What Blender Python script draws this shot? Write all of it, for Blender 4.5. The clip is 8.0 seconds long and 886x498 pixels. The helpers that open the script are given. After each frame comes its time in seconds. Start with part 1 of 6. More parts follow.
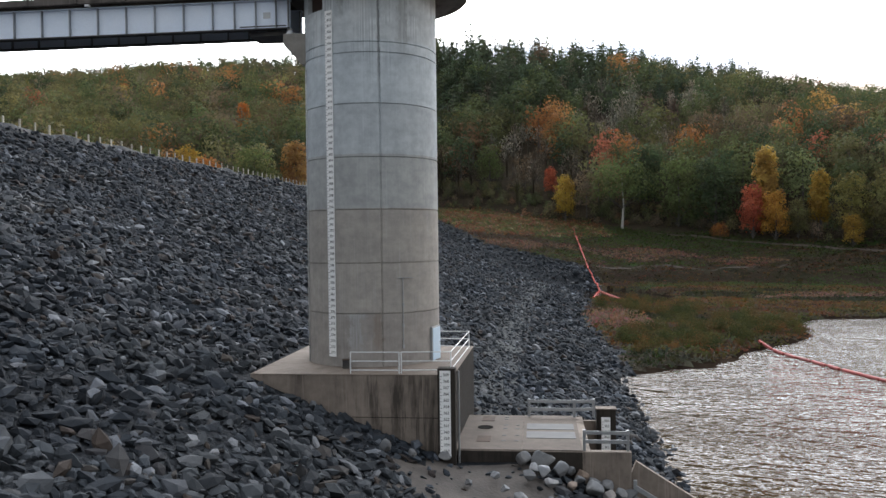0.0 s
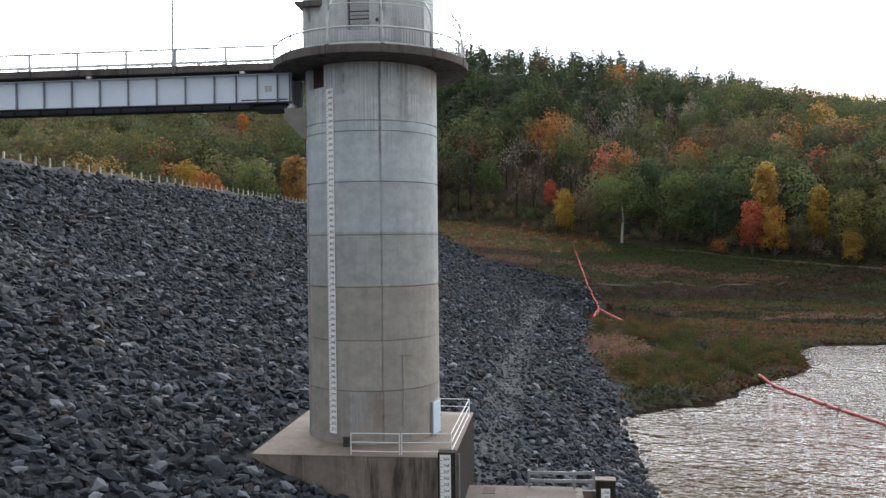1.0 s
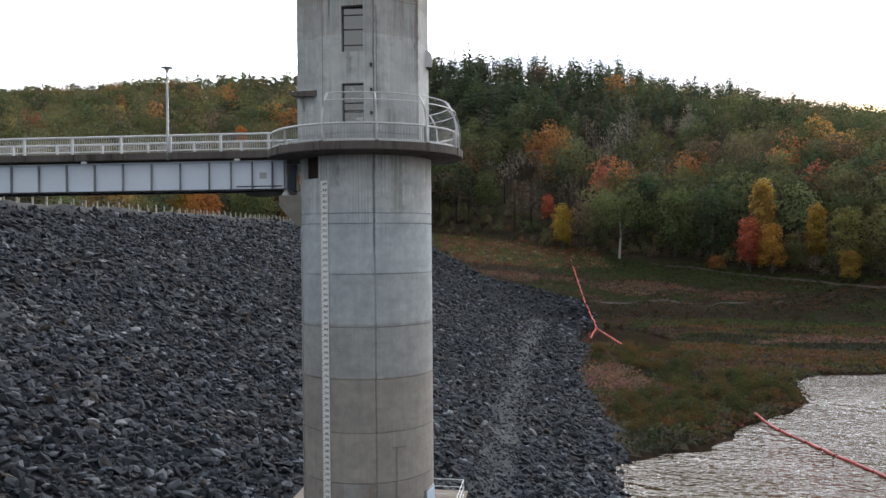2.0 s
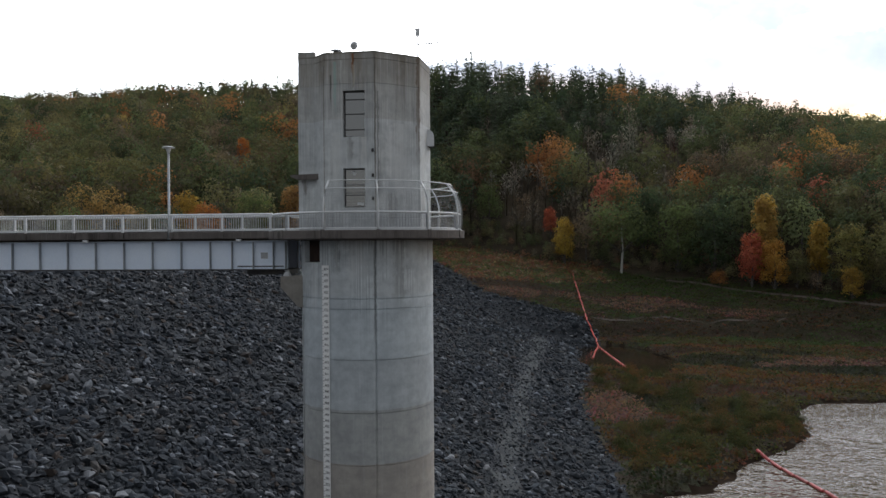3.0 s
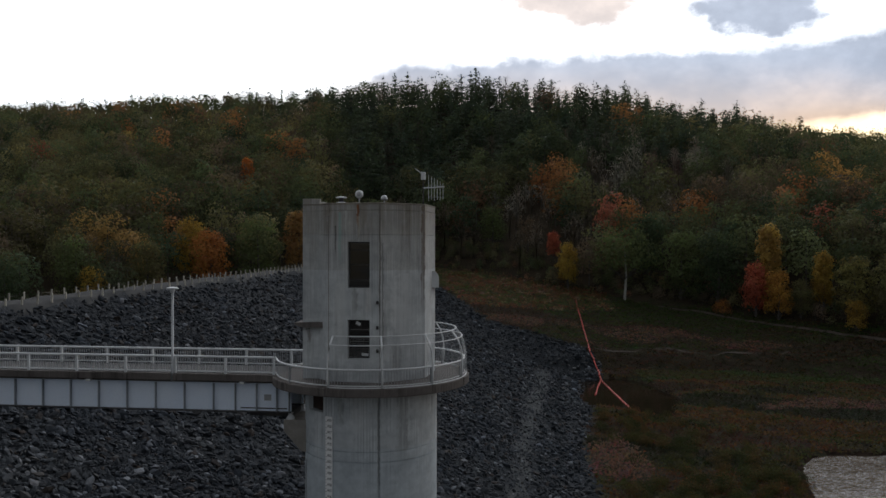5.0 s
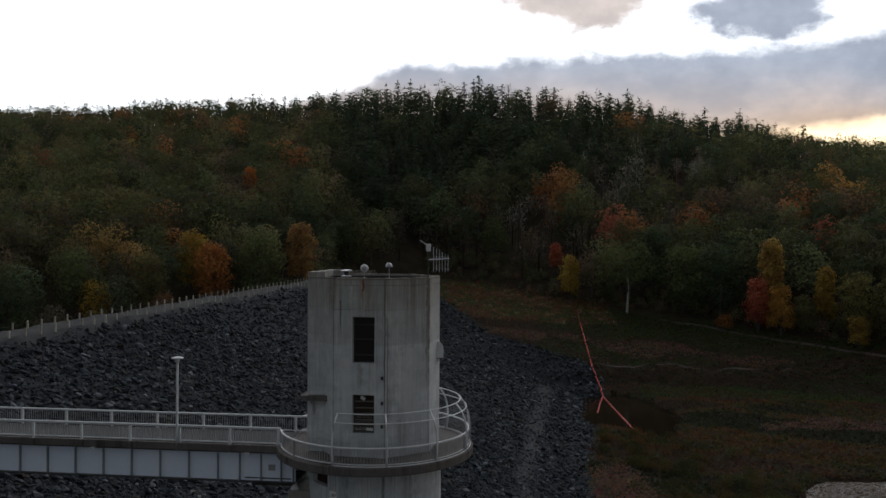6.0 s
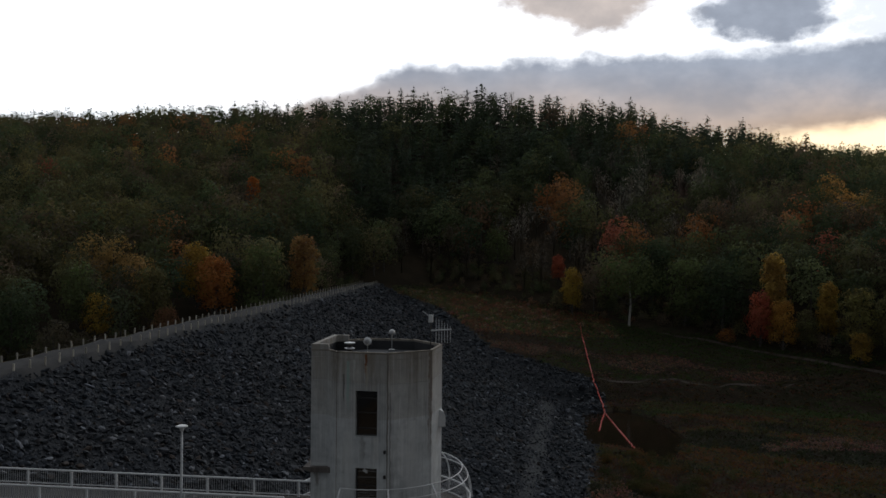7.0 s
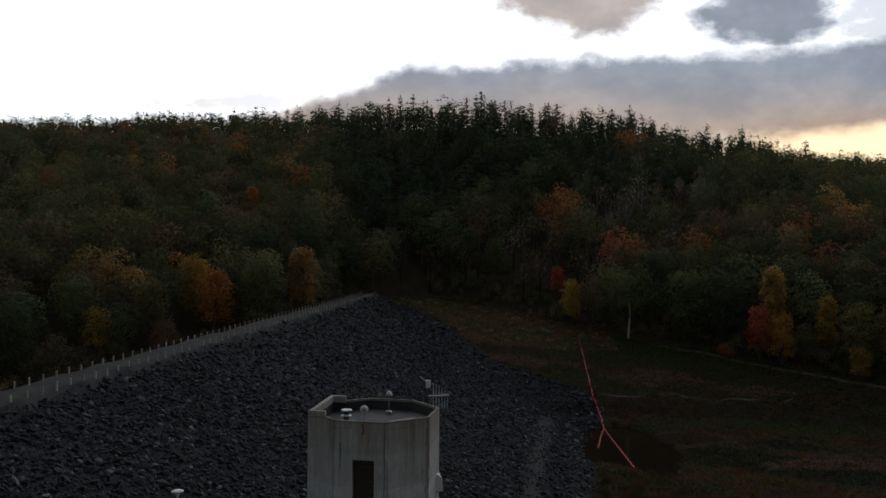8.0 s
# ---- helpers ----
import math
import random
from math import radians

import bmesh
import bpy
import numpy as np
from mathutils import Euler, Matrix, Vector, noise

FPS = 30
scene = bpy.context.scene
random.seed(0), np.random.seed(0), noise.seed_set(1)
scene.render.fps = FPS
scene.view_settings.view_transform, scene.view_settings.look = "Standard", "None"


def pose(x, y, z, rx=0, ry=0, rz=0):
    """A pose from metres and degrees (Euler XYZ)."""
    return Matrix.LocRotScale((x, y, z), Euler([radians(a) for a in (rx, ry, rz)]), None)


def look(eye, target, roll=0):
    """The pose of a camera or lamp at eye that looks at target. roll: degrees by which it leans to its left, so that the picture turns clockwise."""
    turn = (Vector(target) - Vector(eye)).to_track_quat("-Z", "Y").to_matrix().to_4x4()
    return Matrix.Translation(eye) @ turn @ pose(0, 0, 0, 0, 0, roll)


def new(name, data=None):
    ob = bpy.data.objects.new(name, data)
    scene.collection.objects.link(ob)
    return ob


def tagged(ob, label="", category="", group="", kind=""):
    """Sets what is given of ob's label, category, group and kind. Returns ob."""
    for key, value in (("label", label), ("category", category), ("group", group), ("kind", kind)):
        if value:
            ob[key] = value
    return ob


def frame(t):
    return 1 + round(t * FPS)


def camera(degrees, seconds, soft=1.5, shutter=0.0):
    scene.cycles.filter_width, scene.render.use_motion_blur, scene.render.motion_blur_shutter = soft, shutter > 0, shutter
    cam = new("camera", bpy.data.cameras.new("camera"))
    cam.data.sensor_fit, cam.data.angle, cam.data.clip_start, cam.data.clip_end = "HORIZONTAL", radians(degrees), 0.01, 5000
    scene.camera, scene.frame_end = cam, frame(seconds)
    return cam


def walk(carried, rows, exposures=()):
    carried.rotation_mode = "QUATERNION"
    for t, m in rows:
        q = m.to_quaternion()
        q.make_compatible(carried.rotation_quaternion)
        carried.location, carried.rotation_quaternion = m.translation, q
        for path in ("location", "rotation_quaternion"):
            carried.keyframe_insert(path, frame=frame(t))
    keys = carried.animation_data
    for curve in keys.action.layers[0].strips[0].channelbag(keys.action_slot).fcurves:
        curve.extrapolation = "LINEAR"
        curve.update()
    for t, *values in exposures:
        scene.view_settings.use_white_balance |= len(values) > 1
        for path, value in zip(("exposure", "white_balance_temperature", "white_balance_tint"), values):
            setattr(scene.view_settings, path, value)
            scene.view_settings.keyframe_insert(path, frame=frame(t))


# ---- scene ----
cam = camera(57.0, 8.0)
EXPOSURES = [(0.0,0.38),(1.0,0.50),(1.6,0.42),(2.2,0.12),(3.5,-0.65),(4.5,-1.08),(6.0,-1.62),(7.0,-1.90),(8.0,-2.12)]
# seconds, place (m), yaw, pitch and roll (degrees)
ROWS = [
    (0.0, 3.921, -45.925, 9.365, -0.000, -0.809, 0.698),
    (0.5, 3.884, -45.984, 11.259, 0.054, -0.690, 0.596),
    (1.0, 3.900, -45.987, 13.267, -0.044, -0.602, 0.581),
    (1.5, 3.993, -45.985, 15.621, -0.100, -0.536, 0.464),
    (2.0, 4.166, -45.986, 18.020, -0.153, -0.514, 0.486),
    (3.5, 4.219, -45.702, 24.470, 0.076, -0.353, 0.328),
    (4.0, 4.191, -45.591, 26.480, 0.120, -0.315, 0.237),
    (4.5, 4.191, -45.599, 28.309, 0.145, -0.253, 0.120),
    (6.0, 3.974, -45.637, 34.038, 0.326, -0.129, -0.287),
    (6.5, 3.944, -45.751, 35.991, 0.396, -0.088, -0.360),
    (7.0, 3.946, -46.021, 37.885, 0.499, -0.029, -0.487),
    (7.5, 3.956, -45.930, 39.680, 0.503, 0.018, -0.539),
    (8.0, 4.027, -45.814, 41.370, 0.464, 0.099, -0.572),
]
walk(cam, [(t, pose(x, y, z, 90 + pitch, roll, yaw)) for t, x, y, z, yaw, pitch, roll in ROWS],
     exposures=EXPOSURES)

# ---- world and light ----
SUN_AZ, SUN_EL = 8.0, 9.0          # degrees right of +Y, degrees above the horizon


def sky_world():
    w = bpy.data.worlds.new("evening_sky")
    scene.world = w
    w.use_nodes = True
    nt = w.node_tree
    N, L = nt.nodes, nt.links
    N.clear()
    out, bg = N.new("ShaderNodeOutputWorld"), N.new("ShaderNodeBackground")
    L.new(bg.outputs[0], out.inputs[0])
    bg.inputs[1].default_value = 1.0

    def math_node(op, a, b=None, clamp=False):
        n = N.new("ShaderNodeMath")
        n.operation, n.use_clamp = op, clamp
        for i, v in enumerate((a, b)):
            if v is None:
                continue
            if isinstance(v, (int, float)):
                n.inputs[i].default_value = v
            else:
                L.new(v, n.inputs[i])
        return n.outputs[0]

    def ramp(v, lo, hi):
        n = N.new("ShaderNodeMapRange")
        n.interpolation_type = "SMOOTHSTEP"
        n.inputs[1].default_value, n.inputs[2].default_value = lo, hi
        L.new(v, n.inputs[0])
        return n.outputs[0]

    def mix(f, a, b, kind="MIX"):
        n = N.new("ShaderNodeMix")
        n.data_type, n.blend_type = "RGBA", kind
        for i, v in ((0, f), (6, a), (7, b)):
            if isinstance(v, (int, float)):
                n.inputs[i].default_value = v
            elif isinstance(v, tuple):
                n.inputs[i].default_value = (*v, 1)
            else:
                L.new(v, n.inputs[i])
        return n.outputs[2]

    sky = N.new("ShaderNodeTexSky")
    sky.sky_type, sky.sun_disc = "NISHITA", False
    sky.sun_elevation, sky.sun_rotation = radians(SUN_EL), radians(SUN_AZ)
    clear = mix(1.0, sky.outputs[0], (0.10, 0.10, 0.10), "MULTIPLY")
    co = N.new("ShaderNodeTexCoord")
    sep = N.new("ShaderNodeSeparateXYZ")
    L.new(co.outputs["Generated"], sep.inputs[0])
    x, y, z = sep.outputs
    # the veil of thin cloud, bright round the hidden sun
    dot = N.new("ShaderNodeVectorMath")
    dot.operation = "DOT_PRODUCT"
    L.new(co.outputs["Generated"], dot.inputs[0])
    az, el = radians(SUN_AZ), radians(SUN_EL)
    dot.inputs[1].default_value = (math.sin(az) * math.cos(el), math.cos(az) * math.cos(el), math.sin(el))
    near = math_node("MAXIMUM", dot.outputs["Value"], 0.0)
    glow = math_node("POWER", near, 2.4)
    veil_strength = math_node("ADD", math_node("MULTIPLY", glow, VEIL_SUN), VEIL_BASE)
    veil = mix(1.0, (0.955, 0.99, 1.045), veil_strength, "MULTIPLY")
    sky_col = mix(0.82, clear, veil)
    # azimuth to the right of the view's axis, and height over it, both as tangents
    ahead = math_node("MAXIMUM", y, 0.05)
    u, v = math_node("DIVIDE", x, ahead), math_node("DIVIDE", z, ahead)
    def noise_at(scale, detail, squash):
        n, mp = N.new("ShaderNodeTexNoise"), N.new("ShaderNodeMapping")
        mp.inputs["Scale"].default_value = (1.0, 1.0, squash)
        L.new(co.outputs["Generated"], mp.inputs[0])
        L.new(mp.outputs[0], n.inputs["Vector"])
        n.inputs["Scale"].default_value, n.inputs["Detail"].default_value, n.inputs["Roughness"].default_value = scale, detail, 0.6
        return math_node("SUBTRACT", n.outputs["Fac"], 0.5)

    puff, wisp = noise_at(9.0, 8.0, 1.4), noise_at(22.0, 8.0, 1.6)
    # a long grey bank of cloud over the ridge, to the right
    top = math_node("MINIMUM", math_node("ADD", 0.190, math_node("MULTIPLY", math_node("ADD", u, 0.145), 0.30)), math_node("ADD", 0.222, math_node("MULTIPLY", u, 0.070)))
    edge = math_node("ADD", math_node("SUBTRACT", top, v), math_node("ADD", math_node("MULTIPLY", puff, 0.055), math_node("MULTIPLY", wisp, 0.03)))
    bank = ramp(edge, -0.020, 0.010)
    low = math_node("ADD", 0.100, math_node("MULTIPLY", u, 0.110))
    bank = math_node("MULTIPLY", bank, ramp(math_node("ADD", math_node("SUBTRACT", v, low), math_node("MULTIPLY", wisp, 0.03)), -0.014, 0.012))

    def puff_cloud(cu, cv, ru, rv, grain=1.0):
        """A loose cloud round one direction, ragged at its edge."""
        a = math_node("DIVIDE", math_node("SUBTRACT", u, cu), ru)
        b = math_node("DIVIDE", math_node("SUBTRACT", v, cv), rv)
        r = math_node("SQRT", math_node("ADD", math_node("MULTIPLY", a, a), math_node("MULTIPLY", b, b)))
        k = math_node("ADD", math_node("SUBTRACT", 1.0, r), math_node("ADD", math_node("MULTIPLY", puff, 1.5 * grain), math_node("MULTIPLY", wisp, 1.2 * grain)))
        return ramp(k, -0.30, 0.40)

    rosy = puff_cloud(0.155, 0.312, 0.115, 0.050)
    blue = puff_cloud(0.385, 0.300, 0.100, 0.048)
    rag = math_node("MULTIPLY", puff_cloud(0.56, 0.300, 0.14, 0.05, 2.0), 0.6)
    strand = math_node("MULTIPLY", puff_cloud(-0.25, 0.180, 0.10, 0.012, 1.9), 0.5)
    front = ramp(y, 0.1, 0.4)
    others = math_node("MAXIMUM", math_node("MAXIMUM", blue, rag), strand)
    cover = math_node("MULTIPLY", math_node("MAXIMUM", math_node("MAXIMUM", bank, rosy), others), front)
    warm = ramp(math_node("ADD", v, math_node("MULTIPLY", puff, 0.05)), 0.145, 0.235)
    cloud = mix(warm, (1.50, 1.14, 0.92), (0.82, 0.97, 1.26))
    cloud = mix(rosy, cloud, (1.75, 1.50, 1.38))
    thick = ramp(math_node("ADD", puff, math_node("MULTIPLY", wisp, 0.6)), -0.25, 0.25)
    cloud = mix(1.0, cloud, mix(thick, (1.30, 1.28, 1.26), (0.82, 0.83, 0.86)), "MULTIPLY")
    # the gold of the low sun under the bank
    gold = math_node("MULTIPLY", ramp(math_node("SUBTRACT", math_node("ADD", low, 0.03), v), 0.0, 0.03), ramp(u, 0.2, 0.4))
    sky_col = mix(math_node("MULTIPLY", gold, front), sky_col, (6.0, 4.6, 3.0))
    L.new(mix(math_node("MULTIPLY", cover, 0.93), sky_col, mix(1.0, cloud, (CLOUD,) * 3, "MULTIPLY")), bg.inputs[0])


VEIL_SUN, VEIL_BASE, CLOUD = 8.5, 0.75, 1.0
sky_world()
sun = new("sun", bpy.data.lights.new("sun", "SUN"))
sun.data.energy, sun.data.angle, sun.data.color = 0.6, radians(16), (1.0, 0.86, 0.7)
sun.matrix_world = look((0, 0, 60), (-math.sin(radians(SUN_AZ)), -math.cos(radians(SUN_AZ)), 60 - math.tan(radians(SUN_EL))))


# ---- materials ----
def material(name, rough=0.85, metal=0.0):
    m = bpy.data.materials.new(name)
    m.use_nodes = True
    b = m.node_tree.nodes["Principled BSDF"]
    b.inputs["Roughness"].default_value, b.inputs["Metallic"].default_value = rough, metal
    return m, m.node_tree.nodes, m.node_tree.links, b


def noise_node(N, L, vec, scale, detail=5.0, rough=0.55, squash=None):
    n = N.new("ShaderNodeTexNoise")
    n.inputs["Scale"].default_value, n.inputs["Detail"].default_value, n.inputs["Roughness"].default_value = scale, detail, rough
    if squash:
        mp = N.new("ShaderNodeMapping")
        mp.inputs["Scale"].default_value = squash
        L.new(vec, mp.inputs[0])
        vec = mp.outputs[0]
    L.new(vec, n.inputs["Vector"])
    return n.outputs["Fac"]


def span(N, L, v, lo, hi, smooth=True):
    n = N.new("ShaderNodeMapRange")
    n.interpolation_type = "SMOOTHSTEP" if smooth else "LINEAR"
    n.inputs[1].default_value, n.inputs[2].default_value = lo, hi
    L.new(v, n.inputs[0])
    return n.outputs[0]


def blend(N, L, f, a, b, kind="MIX"):
    n = N.new("ShaderNodeMix")
    n.data_type, n.blend_type = "RGBA", kind
    for i, v in ((0, f), (6, a), (7, b)):
        if isinstance(v, (int, float)):
            n.inputs[i].default_value = v
        elif isinstance(v, tuple):
            n.inputs[i].default_value = (*v, 1)
        else:
            L.new(v, n.inputs[i])
    return n.outputs[2]


def times(N, L, a, b, op="MULTIPLY"):
    n = N.new("ShaderNodeMath")
    n.operation = op
    for i, v in enumerate((a, b)):
        if isinstance(v, (int, float)):
            n.inputs[i].default_value = v
        else:
            L.new(v, n.inputs[i])
    return n.outputs[0]


def relief(N, L, bsdf, height, strength, distance):
    n = N.new("ShaderNodeBump")
    n.inputs["Strength"].default_value, n.inputs["Distance"].default_value = strength, distance
    L.new(height, n.inputs["Height"])
    L.new(n.outputs[0], bsdf.inputs["Normal"])


def plain(name, a, b, scale=3.0, rough=0.7, metal=0.0, bump=0.2, depth=0.01, fine=40.0, random_tone=0.0, island=False):
    """Two tones by a coarse and a fine noise, with fine relief; random_tone varies it from piece to piece."""
    m, N, L, bs = material(name, rough, metal)
    co = N.new("ShaderNodeTexCoord").outputs["Object"]
    big, small = noise_node(N, L, co, scale), noise_node(N, L, co, fine, 3)
    col = blend(N, L, span(N, L, big, 0.3, 0.7), a, b)
    col = blend(N, L, 0.35, col, blend(N, L, small, (0.25,) * 3, (1.5,) * 3), "MULTIPLY")
    if random_tone:
        r = N.new("ShaderNodeNewGeometry").outputs["Random Per Island"] if island else N.new("ShaderNodeObjectInfo").outputs["Random"]
        k = N.new("ShaderNodeMapRange")
        k.inputs[3].default_value, k.inputs[4].default_value = 1 - random_tone, 1 + random_tone
        L.new(r, k.inputs[0])
        col = blend(N, L, 1.0, col, k.outputs[0], "MULTIPLY")
    L.new(col, bs.inputs["Base Color"])
    relief(N, L, bs, small, bump, depth)
    return m


def concrete(name, grey, streak=0.5, dark=(0.07, 0.065, 0.06), wide=0.56, marks=0.0, grime=None, runs_at=(), lifts=()):
    """Board-marked concrete with runs of dirt; lifts: (height, tone) of each pour, silt-browned where it stood in water."""
    m, N, L, bs = material(name, 0.9)
    bs.inputs["Specular IOR Level"].default_value = 0.2
    co = N.new("ShaderNodeTexCoord").outputs["Object"]
    big = noise_node(N, L, co, 0.55, 6, 0.6)
    blot = noise_node(N, L, co, 2.3, 6, 0.65)
    fine = noise_node(N, L, co, 34.0, 4, 0.6)
    runs = noise_node(N, L, co, 1.0, 7, 0.72, (1.5, 1.5, 0.13))
    damp = noise_node(N, L, co, 0.42, 4, 0.55, (1.0, 1.0, 0.6))
    runs2 = noise_node(N, L, co, 1.0, 4, 0.6, (9.0, 9.0, 0.22))
    col = blend(N, L, span(N, L, big, 0.32, 0.68), tuple(c * 0.86 for c in grey), tuple(c * 1.12 for c in grey))
    if lifts:
        sep = N.new("ShaderNodeSeparateXYZ")
        L.new(co, sep.inputs[0])
        pour = N.new("ShaderNodeValToRGB")
        pour.color_ramp.interpolation = "CONSTANT"
        e = pour.color_ramp.elements
        e[0].position, e[0].color = 0.0, (*lifts[0][1], 1)
        e.remove(e[1])
        for z, tone in lifts[1:]:
            e.new(z / 40).color = (*tone, 1)
        seep = times(N, L, times(N, L, blot, 0.5, "SUBTRACT"), 0.10)
        L.new(times(N, L, times(N, L, sep.outputs[2], seep, "ADD"), 0.025), pour.inputs[0])
        wash = noise_node(N, L, co, 1.0, 4, 0.6, (0.35, 0.35, 1.3))
        col = blend(N, L, span(N, L, big, 0.32, 0.68), blend(N, L, 1.0, pour.outputs[0], (0.93, 0.93, 0.93), "MULTIPLY"), blend(N, L, 1.0, pour.outputs[0], (1.07, 1.07, 1.06), "MULTIPLY"))
        col = blend(N, L, 0.5, col, blend(N, L, span(N, L, wash, 0.3, 0.7), (0.86, 0.86, 0.87), (1.13, 1.13, 1.12)), "MULTIPLY")
    col = blend(N, L, 0.5, col, blend(N, L, span(N, L, blot, 0.25, 0.75), (0.72, 0.72, 0.73), (1.24, 1.23, 1.21)), "MULTIPLY")
    col = blend(N, L, times(N, L, times(N, L, span(N, L, runs, wide, wide + 0.16), span(N, L, damp, 0.38, 0.62)), streak), col, dark)
    col = blend(N, L, times(N, L, span(N, L, runs2, 0.54, 0.70), min(0.6, streak)), col, tuple(min(0.8, c * 1.45) for c in grey))
    if marks:
        boards = noise_node(N, L, co, 1.0, 2, 0.5, (13.0, 13.0, 0.10))
        where = span(N, L, noise_node(N, L, co, 1.0, 4, 0.6, (0.7, 0.7, 0.5)), 0.44, 0.58)
        if lifts:
            zz = N.new("ShaderNodeSeparateXYZ")
            L.new(co, zz.inputs[0])
            where = times(N, L, where, times(N, L, times(N, L, span(N, L, zz.outputs[2], 17.5, 20.5), 0.85), 0.15, "ADD"))
        col = blend(N, L, times(N, L, where, marks), col, blend(N, L, span(N, L, boards, 0.38, 0.62), (0.62, 0.63, 0.65), (1.35, 1.34, 1.32)), "MULTIPLY")
    if grime or runs_at:
        ax = N.new("ShaderNodeSeparateXYZ")
        L.new(co, ax.inputs[0])
    if grime:
        # ochre lichen and soot under the coping, in ragged tongues
        low, high, tint = grime
        tongue = times(N, L, ax.outputs[2], times(N, L, times(N, L, runs, 0.5, "SUBTRACT"), 9.0), "ADD")
        k = times(N, L, span(N, L, tongue, low, high), span(N, L, blot, 0.2, 0.6))
        col = blend(N, L, times(N, L, k, 0.8), col, blend(N, L, span(N, L, runs2, 0.4, 0.62), tint, tuple(c * 1.7 for c in tint)))
    for cx, half, z0, z1, tint, amount in runs_at:
        # one run of rust, lime or algae down the face
        off = times(N, L, times(N, L, ax.outputs[0], cx, "SUBTRACT"), times(N, L, times(N, L, blot, 0.5, "SUBTRACT"), half * 3), "ADD")
        side = N.new("ShaderNodeMath")
        side.operation = "ABSOLUTE"
        L.new(off, side.inputs[0])
        k = times(N, L, span(N, L, side.outputs[0], half, half * 0.3), times(N, L, span(N, L, ax.outputs[2], z0, z0 + 0.4 * (z1 - z0)), span(N, L, ax.outputs[2], z1 + 0.05, z1)))
        k = times(N, L, k, span(N, L, ax.outputs[1], -1.0, -1.6))
        col = blend(N, L, times(N, L, times(N, L, k, span(N, L, runs2, 0.3, 0.55)), amount), col, tint)
    col = blend(N, L, 0.3, col, blend(N, L, fine, (0.5,) * 3, (1.5,) * 3), "MULTIPLY")
    L.new(col, bs.inputs["Base Color"])
    relief(N, L, bs, times(N, L, fine, times(N, L, blot, 0.8), "ADD"), 0.5, 0.02)
    return m


CONC_TOWER = concrete("weathered_concrete", (0.44, 0.47, 0.50), 0.10, (0.20, 0.20, 0.20), 0.58, 0.55, None, (
    (1.10, 0.09, 16.0, 22.6, (0.12, 0.12, 0.12), 0.65), (-2.3, 0.28, 17.5, 22.6, (0.60, 0.62, 0.63), 0.4), (0.1, 0.5, 20.2, 22.6, (0.62, 0.63, 0.63), 0.4),
    (2.3, 0.35, 18.5, 22.6, (0.20, 0.20, 0.20), 0.5), (-0.9, 0.2, 20.6, 22.6, (0.17, 0.17, 0.17), 0.5), (-0.2, 0.55, 3.0, 5.4, (0.40, 0.41, 0.42), 0.6), (0.9, 0.3, 3.0, 5.4, (0.21, 0.165, 0.135), 0.6)),
    ((0, (0.292, 0.272, 0.256)), (5.45, (0.338, 0.318, 0.296)), (8.08, (0.328, 0.310, 0.290)), (10.87, (0.345, 0.358, 0.360)), (13.60, (0.405, 0.440, 0.468)), (16.36, (0.445, 0.492, 0.530)), (19.0, (0.47, 0.515, 0.55)), (19.54, (0.48, 0.515, 0.54))))
CONC_HEAD = concrete("pale_weathered_concrete", (0.47, 0.48, 0.485), 0.36, (0.16, 0.15, 0.135), 0.50, 0.30, (29.4, 34.2, (0.125, 0.105, 0.078)), (
    (-0.98, 0.13, 29.0, 31.9, (0.29, 0.44, 0.41), 0.65), (-1.25, 0.06, 29.6, 31.2, (0.06, 0.058, 0.052), 0.9), (-0.66, 0.08, 27.6, 32.0, (0.60, 0.61, 0.60), 0.7), (-0.02, 0.09, 31.0, 32.42, (0.22, 0.095, 0.04), 0.95),
    (0.03, 0.10, 30.4, 31.7, (0.50, 0.47, 0.40), 0.6), (1.15, 0.07, 23.2, 32.3, (0.10, 0.095, 0.085), 0.6), (1.28, 0.05, 23.2, 30.3, (0.09, 0.088, 0.085), 0.6), (2.1, 0.6, 24.6, 28.7, (0.62, 0.63, 0.63), 0.5),
    (3.15, 0.12, 26.0, 32.3, (0.13, 0.08, 0.05), 0.7), (-1.0, 0.4, 24.6, 28.2, (0.60, 0.61, 0.60), 0.5), (-2.9, 0.16, 24.9, 25.8, (0.12, 0.10, 0.085), 0.7), (-0.2, 0.22, 26.5, 27.95, (0.15, 0.14, 0.13), 0.5),
    (0.55, 0.16, 26.4, 27.95, (0.60, 0.60, 0.58), 0.55), (1.9, 0.25, 23.2, 25.0, (0.20, 0.19, 0.175), 0.5)),
    ((0, (0.45, 0.475, 0.495)), (24.2, (0.48, 0.505, 0.52)), (28.8, (0.42, 0.43, 0.43)), (30.75, (0.395, 0.395, 0.385))))
CONC_COPING = concrete("worn_dark_coping", (0.21, 0.19, 0.16), 0.7, (0.05, 0.045, 0.04), 0.46)
CONC_BASE = concrete("silted_concrete", (0.212, 0.178, 0.152), 0.80, (0.030, 0.026, 0.022), 0.46)
CONC_DARK = concrete("dark_concrete", (0.034, 0.029, 0.025), 0.9, (0.012, 0.011, 0.010), 0.46)
CONC_BLACK = concrete("near_black_concrete", (0.019, 0.016, 0.014), 0.6, (0.008, 0.007, 0.007), 0.46)
CONC_RIM = concrete("dark_rim_concrete", (0.125, 0.112, 0.106), 0.85, (0.030, 0.026, 0.024), 0.46)
CONC_CORBEL = concrete("tan_corbel_concrete", (0.26, 0.245, 0.225), 0.5, (0.1, 0.09, 0.08), 0.48)
